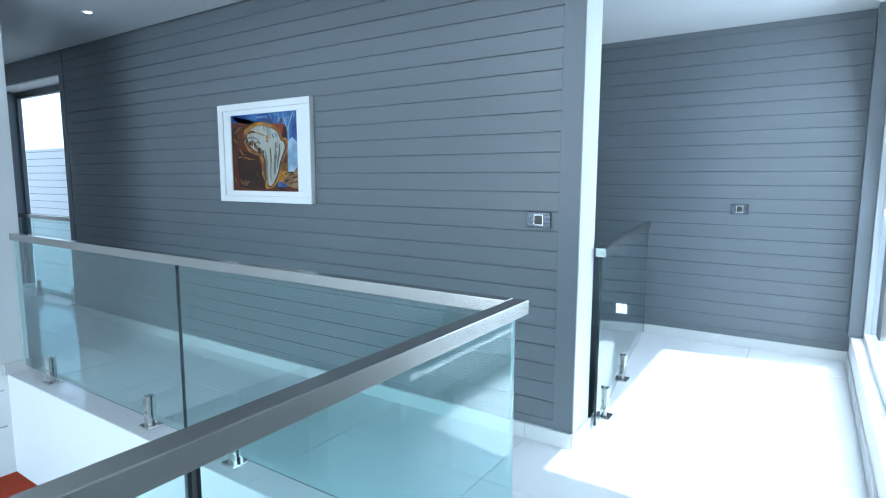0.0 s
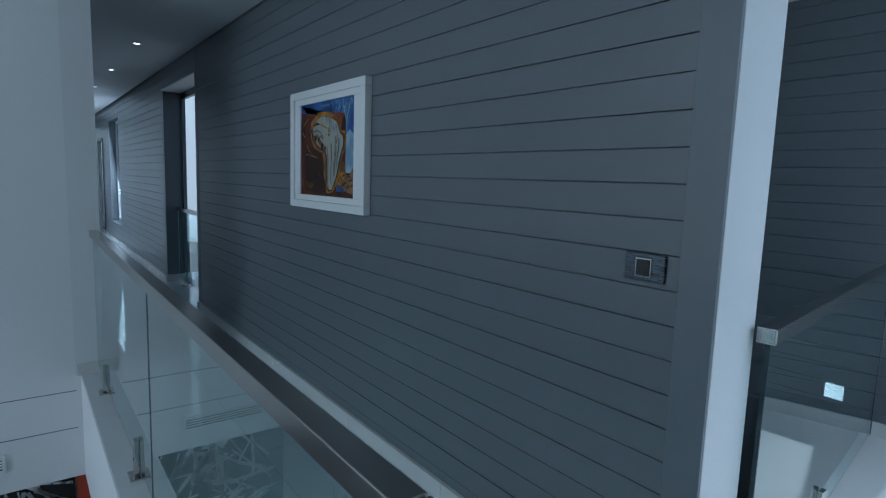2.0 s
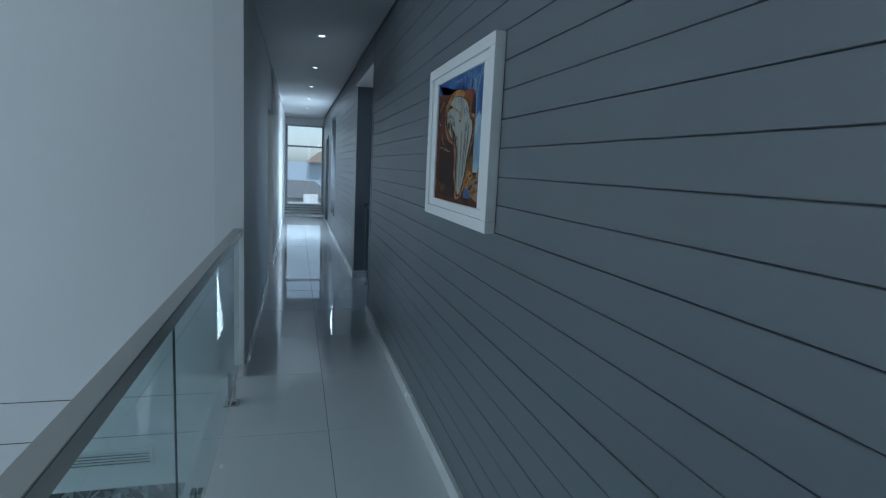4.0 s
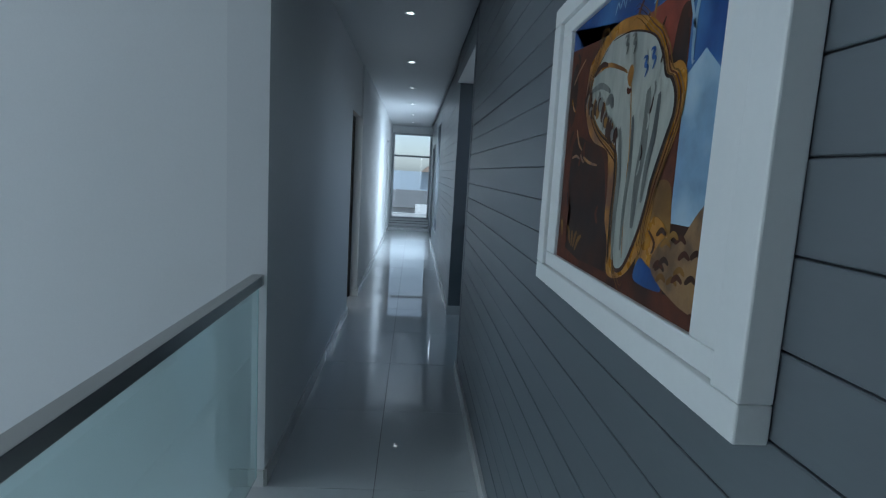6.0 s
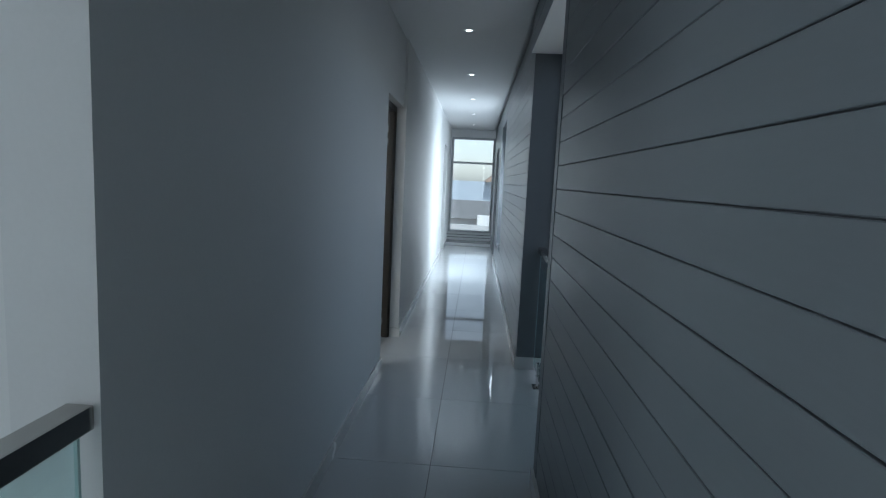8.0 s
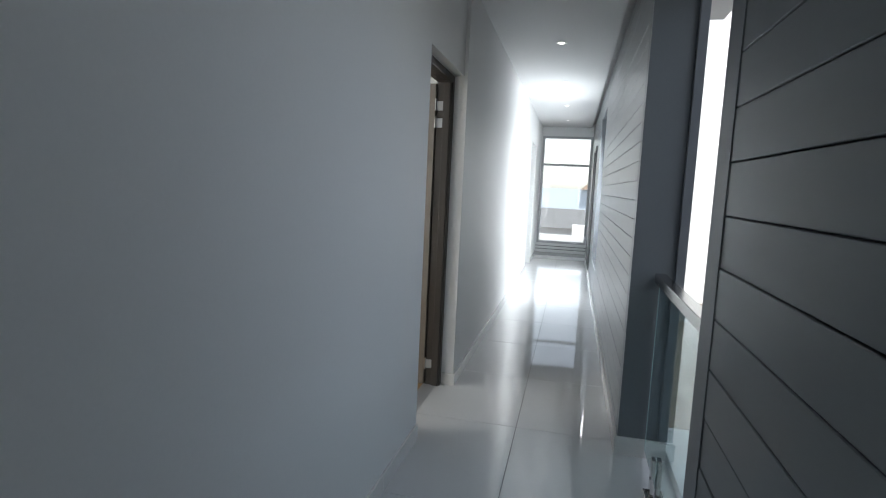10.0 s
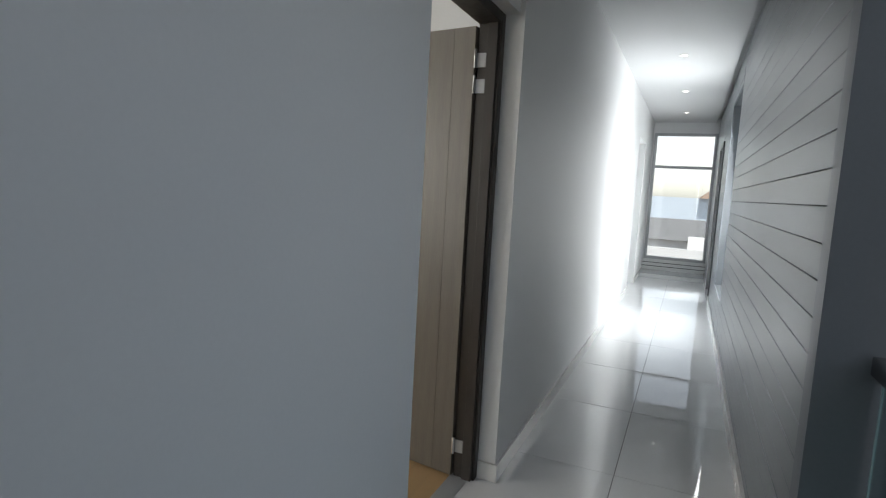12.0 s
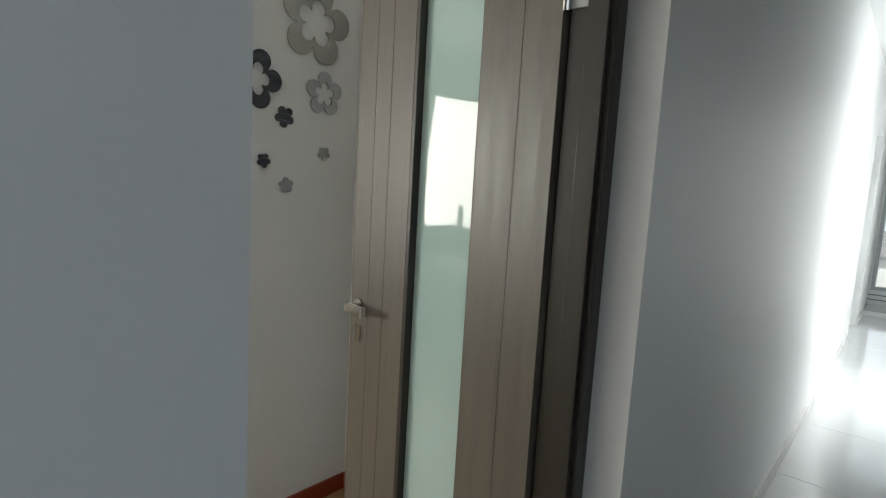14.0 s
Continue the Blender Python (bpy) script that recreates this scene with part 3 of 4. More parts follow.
# melting clock: gold rim, dark inner line, pale face
RIM = [(0.396, 0.889), (0.25, 0.826), (0.208, 0.785), (0.196, 0.676), (0.23, 0.573), (0.302, 0.501), (0.425, 0.461), (0.452, 0.406), (0.464, 0.315), (0.465, 0.222), (0.499, 0.14), (0.523, 0.034), (0.635, 0.058), (0.734, 0.176), (0.76, 0.267), (0.772, 0.341), (0.797, 0.403), (0.829, 0.462), (0.85, 0.515), (0.861, 0.58), (0.854, 0.643), (0.823, 0.675), (0.778, 0.679), (0.746, 0.749), (0.682, 0.823), (0.549, 0.88)]
FACE = [(0.392, 0.842), (0.274, 0.76), (0.248, 0.676), (0.291, 0.594), (0.371, 0.526), (0.47, 0.481), (0.514, 0.431), (0.523, 0.325), (0.52, 0.225), (0.542, 0.148), (0.566, 0.068), (0.627, 0.081), (0.691, 0.189), (0.723, 0.273), (0.742, 0.351), (0.771, 0.425), (0.797, 0.486), (0.819, 0.54), (0.817, 0.593), (0.791, 0.637), (0.762, 0.653), (0.736, 0.715), (0.678, 0.783), (0.535, 0.835)]
stroke(RIM, M_P_GOLD, 0.0016)
stroke(FACE, M_P_FACE, 0.0022)
ribbon(FACE + FACE[:1], 0.014, M_P_BROWN, 0.0024)
for k in range(4):
    inset = [tuple(Vector(p) + (Vector((0.5, 0.55)) - Vector(p)).normalized() * (0.012 * k - 0.034)) for p in FACE]
    ribbon(inset[:12], 0.007, (M_P_RUST, M_P_OCHRE, M_P_BROWN, M_P_OCHRE)[k], 0.00250 + 0.00004 * k)
    ribbon(inset[12:], 0.006, (M_P_OCHRE, M_P_RUST, M_P_OCHRE, M_P_BROWN)[k], 0.00250 + 0.00004 * k)
# folds running down the face
for u0, v0, u1, v1, w, mat in ((0.52, 0.52, 0.55, 0.10, 0.030, M_P_SHADE), (0.60, 0.55, 0.60, 0.14, 0.022, M_P_SHADE), (0.56, 0.60, 0.575, 0.12, 0.018, M_P_FACE), (0.68, 0.62, 0.66, 0.22, 0.040, M_P_SHADE),
                               (0.74, 0.60, 0.70, 0.30, 0.026, M_P_SHADE), (0.71, 0.58, 0.67, 0.20, 0.016, M_P_FACE), (0.565, 0.66, 0.615, 0.12, 0.007, M_P_GOLD), (0.64, 0.60, 0.62, 0.20, 0.012, M_P_FACE), (0.49, 0.50, 0.52, 0.08, 0.014, M_P_BROWN)):
    ribbon([(u0, v0), (0.6 * u0 + 0.4 * u1 + 0.012, 0.66 * v0 + 0.34 * v1), (0.3 * u0 + 0.7 * u1, 0.33 * v0 + 0.67 * v1), (u1, v1)], w, mat, 0.0027 + w * 0.004)
for k in range(9):
    a, b = 0.60 + 0.010 * k, 0.33 + 0.045 * k
    ribbon([(a + 0.05, b), (a + 0.058, b + 0.02), (a + 0.05 + 0.012 * (k % 2), b + 0.045)], 0.009, (M_P_SHADE, M_P_FACE, M_P_BROWN)[k % 3], 0.0030)
# hands, hub and numerals
ribbon([(0.26, 0.735), (0.36, 0.765), (0.45, 0.745), (0.53, 0.70)], 0.016, M_P_GOLD, 0.0031)
ribbon([(0.27, 0.745), (0.33, 0.775), (0.38, 0.76)], 0.022, M_P_BROWN, 0.0032)
ribbon([(0.25, 0.685), (0.34, 0.70), (0.42, 0.66)], 0.024, M_P_SHADE, 0.0031)
ribbon([(0.40, 0.62), (0.43, 0.64), (0.45, 0.60)], 0.035, M_P_SHADE, 0.0031)
stroke([(0.54, 0.69), (0.56, 0.725), (0.58, 0.70), (0.565, 0.655)], M_P_GOLD, 0.0033)
ribbon([(0.55, 0.655), (0.56, 0.64), (0.575, 0.65)], 0.018, M_P_RUST, 0.0034)
for u, v, mat in ((0.50, 0.80, M_P_SHADE), (0.55, 0.79, M_P_SHADE), (0.635, 0.70, M_P_SKY), (0.675, 0.715, M_P_SKY)):
    ribbon([(u, v + 0.022), (u + 0.02, v + 0.024), (u + 0.012, v + 0.002), (u + 0.028, v - 0.006), (u + 0.012, v - 0.032)], 0.013, mat, 0.0033)
# dark rocks mirrored along the lower rim of the face
brush = random.Random(11)
for k in range(34):
    f = k / 33
    u, v = 0.215 + 0.27 * f + brush.uniform(-0.012, 0.012), 0.665 - 0.155 * f - 0.02 * math.sin(9 * f) + brush.uniform(-0.015, 0.02)
    stroke([(u, v - 0.02), (u + 0.022, v), (u + 0.010, v + brush.uniform(0.015, 0.06)), (u - 0.010, v + 0.012)], (M_P_BROWN, M_P_BROWN, M_P_SHADE, M_P_BROWN, M_P_OCHRE)[k % 5], 0.0034 + 0.00001 * k, 3)
# tree, rocks, water, flowers
for k in range(13):
    u, v, a = 0.60 + 0.028 * k, 0.86 + 0.10 * brush.random(), brush.uniform(0.3, 1.9)
    ribbon([(u, v), (u + 0.03 * math.cos(a), v + 0.03 * math.sin(a)), (u + 0.05 * math.cos(a + 0.6), v + 0.06 * math.sin(a + 0.3))], 0.008, M_P_PALE, 0.0014 + 0.00001 * k)
ribbon([(0.88, 0.66), (0.87, 0.78), (0.90, 0.88), (0.95, 0.99)], 0.014, M_P_PALE, 0.0016)
ribbon([(0.87, 0.74), (0.83, 0.86), (0.80, 0.95)], 0.010, M_P_PALE, 0.0016)
for k in range(5):
    ribbon([(0.40 + 0.035 * k, 0.93 + 0.01 * (k % 2)), (0.415 + 0.035 * k, 0.965), (0.43 + 0.035 * k, 0.935)], 0.008, M_P_PALE, 0.0014)
stroke([(0.70, 0.06), (0.72, 0.13), (0.76, 0.12), (0.81, 0.10), (0.84, 0.06)], M_P_SKY, 0.0018)
stroke([(0.78, 0.12), (0.84, 0.21), (0.90, 0.20), (0.95, 0.27), (1.0, 0.30), (1.0, 0.06), (0.88, 0.06)], M_P_ROCK, 0.0020, 3)
for k in range(14):
    u, v = brush.uniform(0.82, 0.98), brush.uniform(0.08, 0.22)
    ribbon([(u - 0.02, v), (u, v + 0.02), (u + 0.02, v + 0.005)], 0.016, (M_P_OCHRE, M_P_BROWN, M_P_RUST)[k % 3], 0.0021 + 0.00001 * k)
for u, v, du in ((0.15, 0.11, -0.04), (0.17, 0.10, 0.0), (0.19, 0.10, 0.03), (0.21, 0.09, 0.06), (0.05, 0.13, -0.02)):
    ribbon([(u, v - 0.03), (u + du * 0.5, v + 0.02), (u + du, v + 0.035)], 0.020, M_P_OCHRE, 0.0017)
for pts in ([(0.13, 0.56), (0.16, 0.50), (0.20, 0.475)], [(0.10, 0.44), (0.14, 0.45), (0.18, 0.435)], [(0.22, 0.445), (0.28, 0.42), (0.36, 0.41)], [(0.19, 0.455), (0.21, 0.43), (0.23, 0.425)], [(0.05, 0.76), (0.09, 0.80), (0.16, 0.84)], [(0.04, 0.70), (0.06, 0.66), (0.09, 0.64)]):
    ribbon(pts, 0.012, M_P_GOLD, 0.0017)
for k in range(46):
    u, v = brush.uniform(0.01, 0.84), brush.uniform(0.05, 0.88)
    ribbon([(u, v), (u + brush.uniform(-0.02, 0.02), v + 0.03), (u + brush.uniform(-0.03, 0.03), v + 0.06)], brush.uniform(0.008, 0.022), (M_P_RUST, M_P_BROWN, M_P_RUST, M_P_OCHRE)[k % 4 if v > 0.5 else k % 2], 0.00135 + 0.000004 * k)

# ---------------------------------------------------------------- switches
def switch(name, x, y, z, label, s=1.0):
    sw = thing(name, (x, y, z), label, "light switch", "light switches")
    part("plate", one(x - 0.066 * s, y - 0.012, z - 0.041 * s, x + 0.066 * s, y, z + 0.041 * s, 0.003), M_DARKMETAL, sw)
    part("bezel", one(x - 0.026 * s, y - 0.0165, z - 0.028 * s, x + 0.026 * s, y - 0.012, z + 0.028 * s, 0.001), M_CHROME, sw)
    part("rocker", one(x - 0.022 * s, y - 0.019, z - 0.024 * s, x + 0.022 * s, y - 0.0165, z + 0.024 * s, 0.001), M_BLACK, sw)


switch("light_switch", -1.03, NORTH, 1.205, "brushed gunmetal light switch with black rocker")
switch("light_switch", -0.345, FAR, 1.175, "small dark metal light switch in the bright room")
step = thing("step_light", (-1.30, FAR, 0.17), "small square white step light low on the wall", "step light")
part("lens", one(-1.345, FAR - 0.012, 0.155, -1.245, FAR + 0.001, 0.245, 0.003), M_STEPLAMP, step)

# ---------------------------------------------------------------- vent and art on the void wall
vent = thing("air_vent", (-4.62, 0.8, -0.52), "long white linear air-conditioning grille with dark slots", "air vent")
VY0, VY1, VZ0, VZ1 = 0.60, 1.20, -0.57, -0.485
part("backing", one(-4.622, VY0, VZ0, -4.616, VY1, VZ1), M_GRILLE, vent)
for y0, z0, y1, z1 in ((VY0 - 0.02, VZ0 - 0.02, VY1 + 0.02, VZ0), (VY0 - 0.02, VZ1, VY1 + 0.02, VZ1 + 0.02), (VY0 - 0.02, VZ0, VY0, VZ1), (VY1, VZ0, VY1 + 0.02, VZ1)):
    part("frame", one(-4.62, y0, z0, -4.606, y1, z1, 0.002), M_FRAMEWHITE, vent)
for k in range(5):
    z = VZ0 + 0.012 + k * 0.02
    part("slat", one(-4.616, VY0, z, -4.608, VY1, z + 0.009), M_FRAMEWHITE, vent)

art = thing("wall_art", (-5.95, 0.0, FLOOR2 + 0.3), "large black wall panel with scattered silver shards", "wall art")
part("panel", one(-5.97, -0.1, FLOOR2 + 0.2, -5.94, 1.66, -0.76), M_BLACK, art)
rng = random.Random(4)
for k in range(130):
    y, z = rng.uniform(0.2, 1.55), rng.uniform(FLOOR2 + 0.9, -0.85)
    a = rng.uniform(0, math.pi)
    ln, w = rng.uniform(0.15, 0.6), rng.uniform(0.010, 0.04)
    if z + ln / 2 > -0.77:
        z = -0.77 - ln / 2
    y = min(y, 1.65 - ln / 2)
    turn = Matrix.Translation((-5.934, y, z)) @ Matrix.Rotation(a, 4, "X")
    part("shard", one(-0.006, -ln / 2, -w / 2, 0.006, ln / 2, w / 2, 0, turn), M_SILVER, art)
red = thing("wall_panel", (-5.95, 1.7, FLOOR2), "orange-red painted wall panel under the landing", "wall panel")
part("panel_face", one(-5.97, 1.672, FLOOR2, -5.935, 2.60, -0.75, 0.004), M_ORANGE, red)
damask = thing("wallpaper_panel", (-4.71, -2.2, FLOOR2), "dark grey wallpaper panel with silver leaf print", "wallpaper")
part("paper", one(-4.72, -1.05, FLOOR2, -4.70, -0.12, -0.76), M_DAMASK, damask)
bm = bmesh.new()
for k in range(420):
    y, z, s, a = rng.uniform(-1.0, -0.17), rng.uniform(FLOOR2 + 0.1, -0.83), rng.uniform(0.02, 0.05), rng.uniform(0, 3)
    c = [bm.verts.new((-4.698, y + s * math.cos(a + q) * (1 if q % 3 < 1 else 0.5), z + s * math.sin(a + q))) for q in (0, 1.57, 3.14, 4.71)]
    bm.faces.new(c)
tagged(part("leaf_print", bm, M_DAMASK2, damask), kind="stuff")
solid("wall_column", one(-4.70, -1.50, FLOOR2, -4.45, -1.12, -0.74), M_WHITE, "white column beside the glazed doors", "column")

# ---------------------------------------------------------------- bedroom behind the doorway
solid("wall_flowers", one(-9.4, 0.27, 0, -8.60, 0.42, 2.7), M_WHITE, "white bedroom wall with metal flowers", "wall")
solid("wall_bedroom_west", one(-9.4, 0.42, 0, -9.13, 1.63, 2.7), M_WHITE, "white bedroom side wall", "wall")
solid("wall_bedroom_inner", one(-8.75, -2.4, 0, -8.60, 0.27, 2.7), M_WHITE, "white inner bedroom wall", "wall")
solid("wall_bedroom_south", boxes([(-8.75, -2.55, 0, -6.75, -2.4, 2.7), (-5.0, -2.55, 0, -4.76, -2.4, 2.7), (-6.75, -2.55, 0, -5.0, -2.4, 0.6), (-6.75, -2.55, 2.3, -5.0, -2.4, 2.7)]), M_WHITE, "white bedroom window wall", "wall")
window("window_6", "grey-framed bedroom window", "y", -2.47, -6.75, -5.0, 0.6, 2.3, (-6.2, -5.6), (1.5,), 0.06, 0.07, M_ALU)
solid("ceiling_bedroom", one(-9.4, -2.55, 2.62, -4.76, 1.63, 2.72), M_CEIL, "white bedroom ceiling", "ceiling")
solid("baseboard_red", boxes([(-9.13, 0.42, 0, -8.60, 0.432, 0.07), (-9.13, 0.432, 0, -9.118, 1.5, 0.07)]), M_RED, "red-brown timber skirting", "baseboard")
bedfloor = solid("floor_bedroom", one(-9.4, -2.55, -0.3, -4.76, 1.63, -0.012), M_GROUT, "oak laminate bedroom floor", "floor")
solid("threshold", one(DOOR0, 1.63, -0.004, DOOR1, 1.72, 0.002), M_ALULIGHT, "grey metal door threshold", "threshold")

bed = thing("bed", (-6.2, -1.2, 0), "white made double bed with plump duvet", "bed")
part("bed_base", one(-6.95, -2.3, 0.05, -5.45, -0.3, 0.35, 0.02), M_PILLOW, bed)
part("mattress", one(-6.97, -2.32, 0.35, -5.43, -0.28, 0.58, 0.06), M_LINEN, bed)
part("duvet", one(-7.02, -2.0, 0.50, -5.38, -0.22, 0.68, 0.08), M_LINEN, bed)
for x in (-6.6, -5.85):
    part("pillow", one(x - 0.32, -2.3, 0.62, x + 0.32, -1.95, 0.95, 0.12), M_PILLOW, bed)


def flower(x, z, r, ring, mat):
    f = thing("wall_flower", (x, 0.43, z), "mirrored metal flower cut-out on the wall" if ring else "small solid metal flower on the wall", "wall decoration", "metal wall flowers")
    n = 60
    bm = bmesh.new()
    a0 = rng.uniform(0, 6)

    def rad(a, s):
        return r * s * (0.56 + 0.44 * abs(math.cos(2.5 * a)) ** 0.6)
    out = [(rad(2 * math.pi * i / n, 1.0), 2 * math.pi * i / n + a0) for i in range(n)]
    rows = [[bm.verts.new((x + q * math.cos(a), y, z + q * math.sin(a))) for q, a in out] for y in (0.424, 0.431)]
    if ring:
        inn = [(rad(2 * math.pi * i / n, 0.55), 2 * math.pi * i / n + a0) for i in range(n)]
        rows.append([bm.verts.new((x + q * math.cos(a), 0.431, z + q * math.sin(a))) for q, a in inn])
        rows.append([bm.verts.new((x + q * math.cos(a), 0.424, z + q * math.sin(a))) for q, a in inn])
    for a, b in zip(rows, rows[1:]):
        for i in range(n):
            bm.faces.new((a[i], a[(i + 1) % n], b[(i + 1) % n], b[i]))
    if not ring:
        bm.faces.new(rows[-1])
    part("petals", bm, mat, f)


flower(-8.908, 1.950, 0.155, True, M_STEEL)
flower(-8.656, 1.707, 0.105, True, M_DARKMETAL)
flower(-8.954, 1.696, 0.085, True, M_ALULIGHT)
flower(-8.777, 1.589, 0.040, False, M_DARKMETAL)
flower(-8.694, 1.425, 0.027, False, M_DARKMETAL)
flower(-8.960, 1.467, 0.028, False, M_ALULIGHT)
flower(-8.791, 1.339, 0.030, False, M_ALULIGHT)

# shut door in the far recess
shut = tagged(thing("door_2", (-14.97, 1.68, 0), "shut pale grey door in a shallow recess", "door"), kind="structure")
part("door_leaf", one(-15.44, 1.671, 0.01, -14.51, 1.70, 2.10, 0.003), M_FACADE2, shut)
for x0, x1, z0, z1 in ((-15.5, -15.44, 0, 2.16), (-14.51, -14.45, 0, 2.16), (-15.44, -14.51, 2.10, 2.16)):
    part("door_frame", one(x0 + 0.001, 1.671, z0, x1 - 0.001, 1.73, z1 - 0.001, 0.003), M_ALULIGHT, shut)
part("door_handle", one(-15.36, 1.70, 0.99, -15.22, 1.745, 1.015, 0.004), M_CHROME, shut)

# doorway: dark frame and open glazed leaf
door = tagged(thing("door_1", (-8.90, 1.66, 0), "open grey-brown timber door with a frosted glass strip", "door"), kind="structure")
FY0, FY1 = 1.645, 1.748
for x0, x1 in ((DOOR0, DOOR0 + 0.045), (DOOR1 - 0.030, DOOR1)):
    part("door_frame", one(x0, FY0, 0, x1, FY1, 2.09, 0.003), M_FRAME, door, "dark timber jamb")
part("door_frame", one(DOOR0 + 0.045, FY0, 2.045, DOOR1 - 0.030, FY1, 2.09, 0.003), M_FRAME, door, "dark timber head")
part("door_stop", one(DOOR0 + 0.045, FY0 + 0.045, 0, DOOR0 + 0.06, FY1 - 0.012, 2.045, 0.002), M_FRAME, door)
part("door_stop", one(DOOR1 - 0.042, FY0 + 0.02, 0, DOOR1 - 0.030, FY1 - 0.012, 2.045, 0.002), M_FRAME, door)
SWING = Matrix.Translation((DOOR0 + 0.018, 1.642, 0)) @ Matrix.Rotation(radians(-99), 4, "Z")
LW, LT, LH = 0.775, 0.042, 2.035
G0, G1 = 0.235, 0.49


def leaf(x0, y0, z0, x1, y1, z1, bevel=0.0006):
    return one(x0, y0, z0, x1, y1, z1, bevel, SWING)


for x0, x1, z0, z1 in ((0.0, 0.1055, 0.008, LH), (0.1065, G0, 0.008, LH), (G1, 0.60, 0.008, LH), (0.601, 0.68, 0.008, LH), (0.681, LW, 0.008, LH)):
    part("door_stile", leaf(x0, 0, z0, x1, LT, z1), M_DOOR, door)
part("door_rail", leaf(G0, 0, 0.008, G1, LT, 0.10), M_DOOR, door)
part("door_rail", leaf(G0, 0, 1.93, G1, LT, LH), M_DOOR, door)
part("door_glass", leaf(G0, 0.012, 0.10, G1, 0.022, 1.93, 0), M_FROST, door, "frosted glass strip")
for y0, y1 in ((-0.004, 0.012), (0.022, LT + 0.004)):
    part("glazing_bead", leaf(G1 - 0.014, y0, 0.10, G1, y1, 1.93, 0.001), M_FRAME, door)
    part("glazing_bead", leaf(G0, y0, 1.918, G1 - 0.014, y1, 1.93, 0.001), M_FRAME, door)
for side in (-1, 1):
    y = -0.002 if side < 0 else LT + 0.002
    h = bmesh.new()
    tube(h, SWING @ Vector((LW - 0.05, y, 0.98)), SWING @ Vector((LW - 0.05, y + side * 0.008, 0.98)), 0.025, 20)
    tube(h, SWING @ Vector((LW - 0.05, y, 0.98)), SWING @ Vector((LW - 0.05, y + side * 0.05, 0.98)), 0.010, 14)
    box(h, LW - 0.14, y + side * 0.045 - 0.007, 0.97, LW - 0.04, y + side * 0.045 + 0.007, 0.99, 0.004, SWING)
    hd = part("door_handle", h, M_CHROME, door, "brushed steel lever handle")
    part("keyhole", leaf(LW - 0.062, y - 0.004, 0.865, LW - 0.038, y + 0.004, 0.915, 0.002), M_CHROME, door)
for z in (1.79, 1.90, 0.155):
    hg = part("hinge", one(DOOR0 + 0.044, 1.640, z - 0.035, DOOR0 + 0.049, 1.685, z + 0.025, 0.001), M_ALULIGHT, door, "steel hinge leaf")
    part("hinge_knuckle", tube(bmesh.new(), (DOOR0 + 0.056, 1.640, z - 0.04), (DOOR0 + 0.056, 1.640, z + 0.04), 0.008, 12), M_CHROME, door)
part("strike", tube(bmesh.new(), (DOOR0 + 0.0445, 1.70, 1.05), (DOOR0 + 0.0465, 1.70, 1.05), 0.006, 10), M_CHROME, door)

# ---------------------------------------------------------------- outside: courtyard
GROUND = FLOOR2 - 0.05
ground = solid("ground", one(-900, -900, GROUND - 1, 900, 900, GROUND), M_GROUND, "pale gravel ground out to the horizon", "ground")
solid("pavement", one(-14, 3.3, GROUND, -3.9, 7.0, GROUND + 0.04), M_PAVE, "pale courtyard paving", "pavement")
solid("kerb", one(GAP0 - 0.3, 3.13, -0.25, GAP1 + 0.3, 3.34, 0.06), M_WHITE, "white balcony kerb outside the railing", "kerb")
wing = thing("house_wing", (-13, 4, GROUND), "white upper-storey house wing over a recessed porch", "house")
part("upper_wall", one(-15.6, 3.6, -0.1, -13.3, 5.1, 4.5), M_WHITE, wing)
part("porch_wall", one(-15.6, 3.6, GROUND, -15.2, 5.1, -0.1), M_PORCH, wing)
part("porch_pier", one(-13.6, 4.75, GROUND, -13.31, 5.1, -0.1), M_WHITE, wing)
screen = thing("lattice_screen", (-13.9, 4.1, -2.0), "dark metal lattice screen on the porch", "screen")
for k in range(9):
    for d in (-1, 1):
        z = -2.3 + 0.22 * k
        part("bar", tube(bmesh.new(), (-13.95, 3.75, z), (-13.95, 4.15, z + d * 0.4), 0.018, 6), M_ALU, screen)
lampb = thing("porch_lamp", (-13.5, 4.4, -0.2), "small round porch wall lamp", "outdoor lamp")
part("lamp_body", tube(bmesh.new(), (-15.12, 4.55, -0.75), (-15.12, 4.55, -0.45), 0.09, 16), M_ALULIGHT, lampb)
court = solid("wall_courtyard", one(-20, 7.0, -1.9, -4.2, 7.2, 2.2), M_CLADBACK, "tall pale plank-clad courtyard wall", "wall")
court_base = solid("wall_stone", one(-20, 7.02, GROUND, -4.2, 7.2, -1.9), M_STONE, "courtyard wall base of stacked ledge stone", "wall")

# ---------------------------------------------------------------- outside: beyond the end window
house = thing("neighbour_house", (-60, 2, GROUND), "pale blue rendered neighbour house with brown tiled roof", "house")
part("wall", one(-70, -14, GROUND, -58, 16, 1.5), M_FACADE, house)
bm = bmesh.new()
vs = [bm.verts.new(c) for c in ((-71, 3.2, 1.5), (-57, 3.2, 1.5), (-57, 13, 1.5), (-71, 13, 1.5), (-64, 4.6, 2.7), (-64, 11.2, 2.7))]
for q in ((0, 1, 4), (1, 2, 5, 4), (2, 3, 5), (3, 0, 4, 5), (0, 3, 2, 1)):
    bm.faces.new([vs[k] for k in q])
part("roof", bm, M_ROOF, house)
garage = thing("neighbour_garage", (-40, 2, GROUND), "grey-roofed low outbuilding with a white wall", "house")
part("wall", one(-44, -8, GROUND, -39, 12, -0.85), M_FACADE2, garage)
bm = bmesh.new()
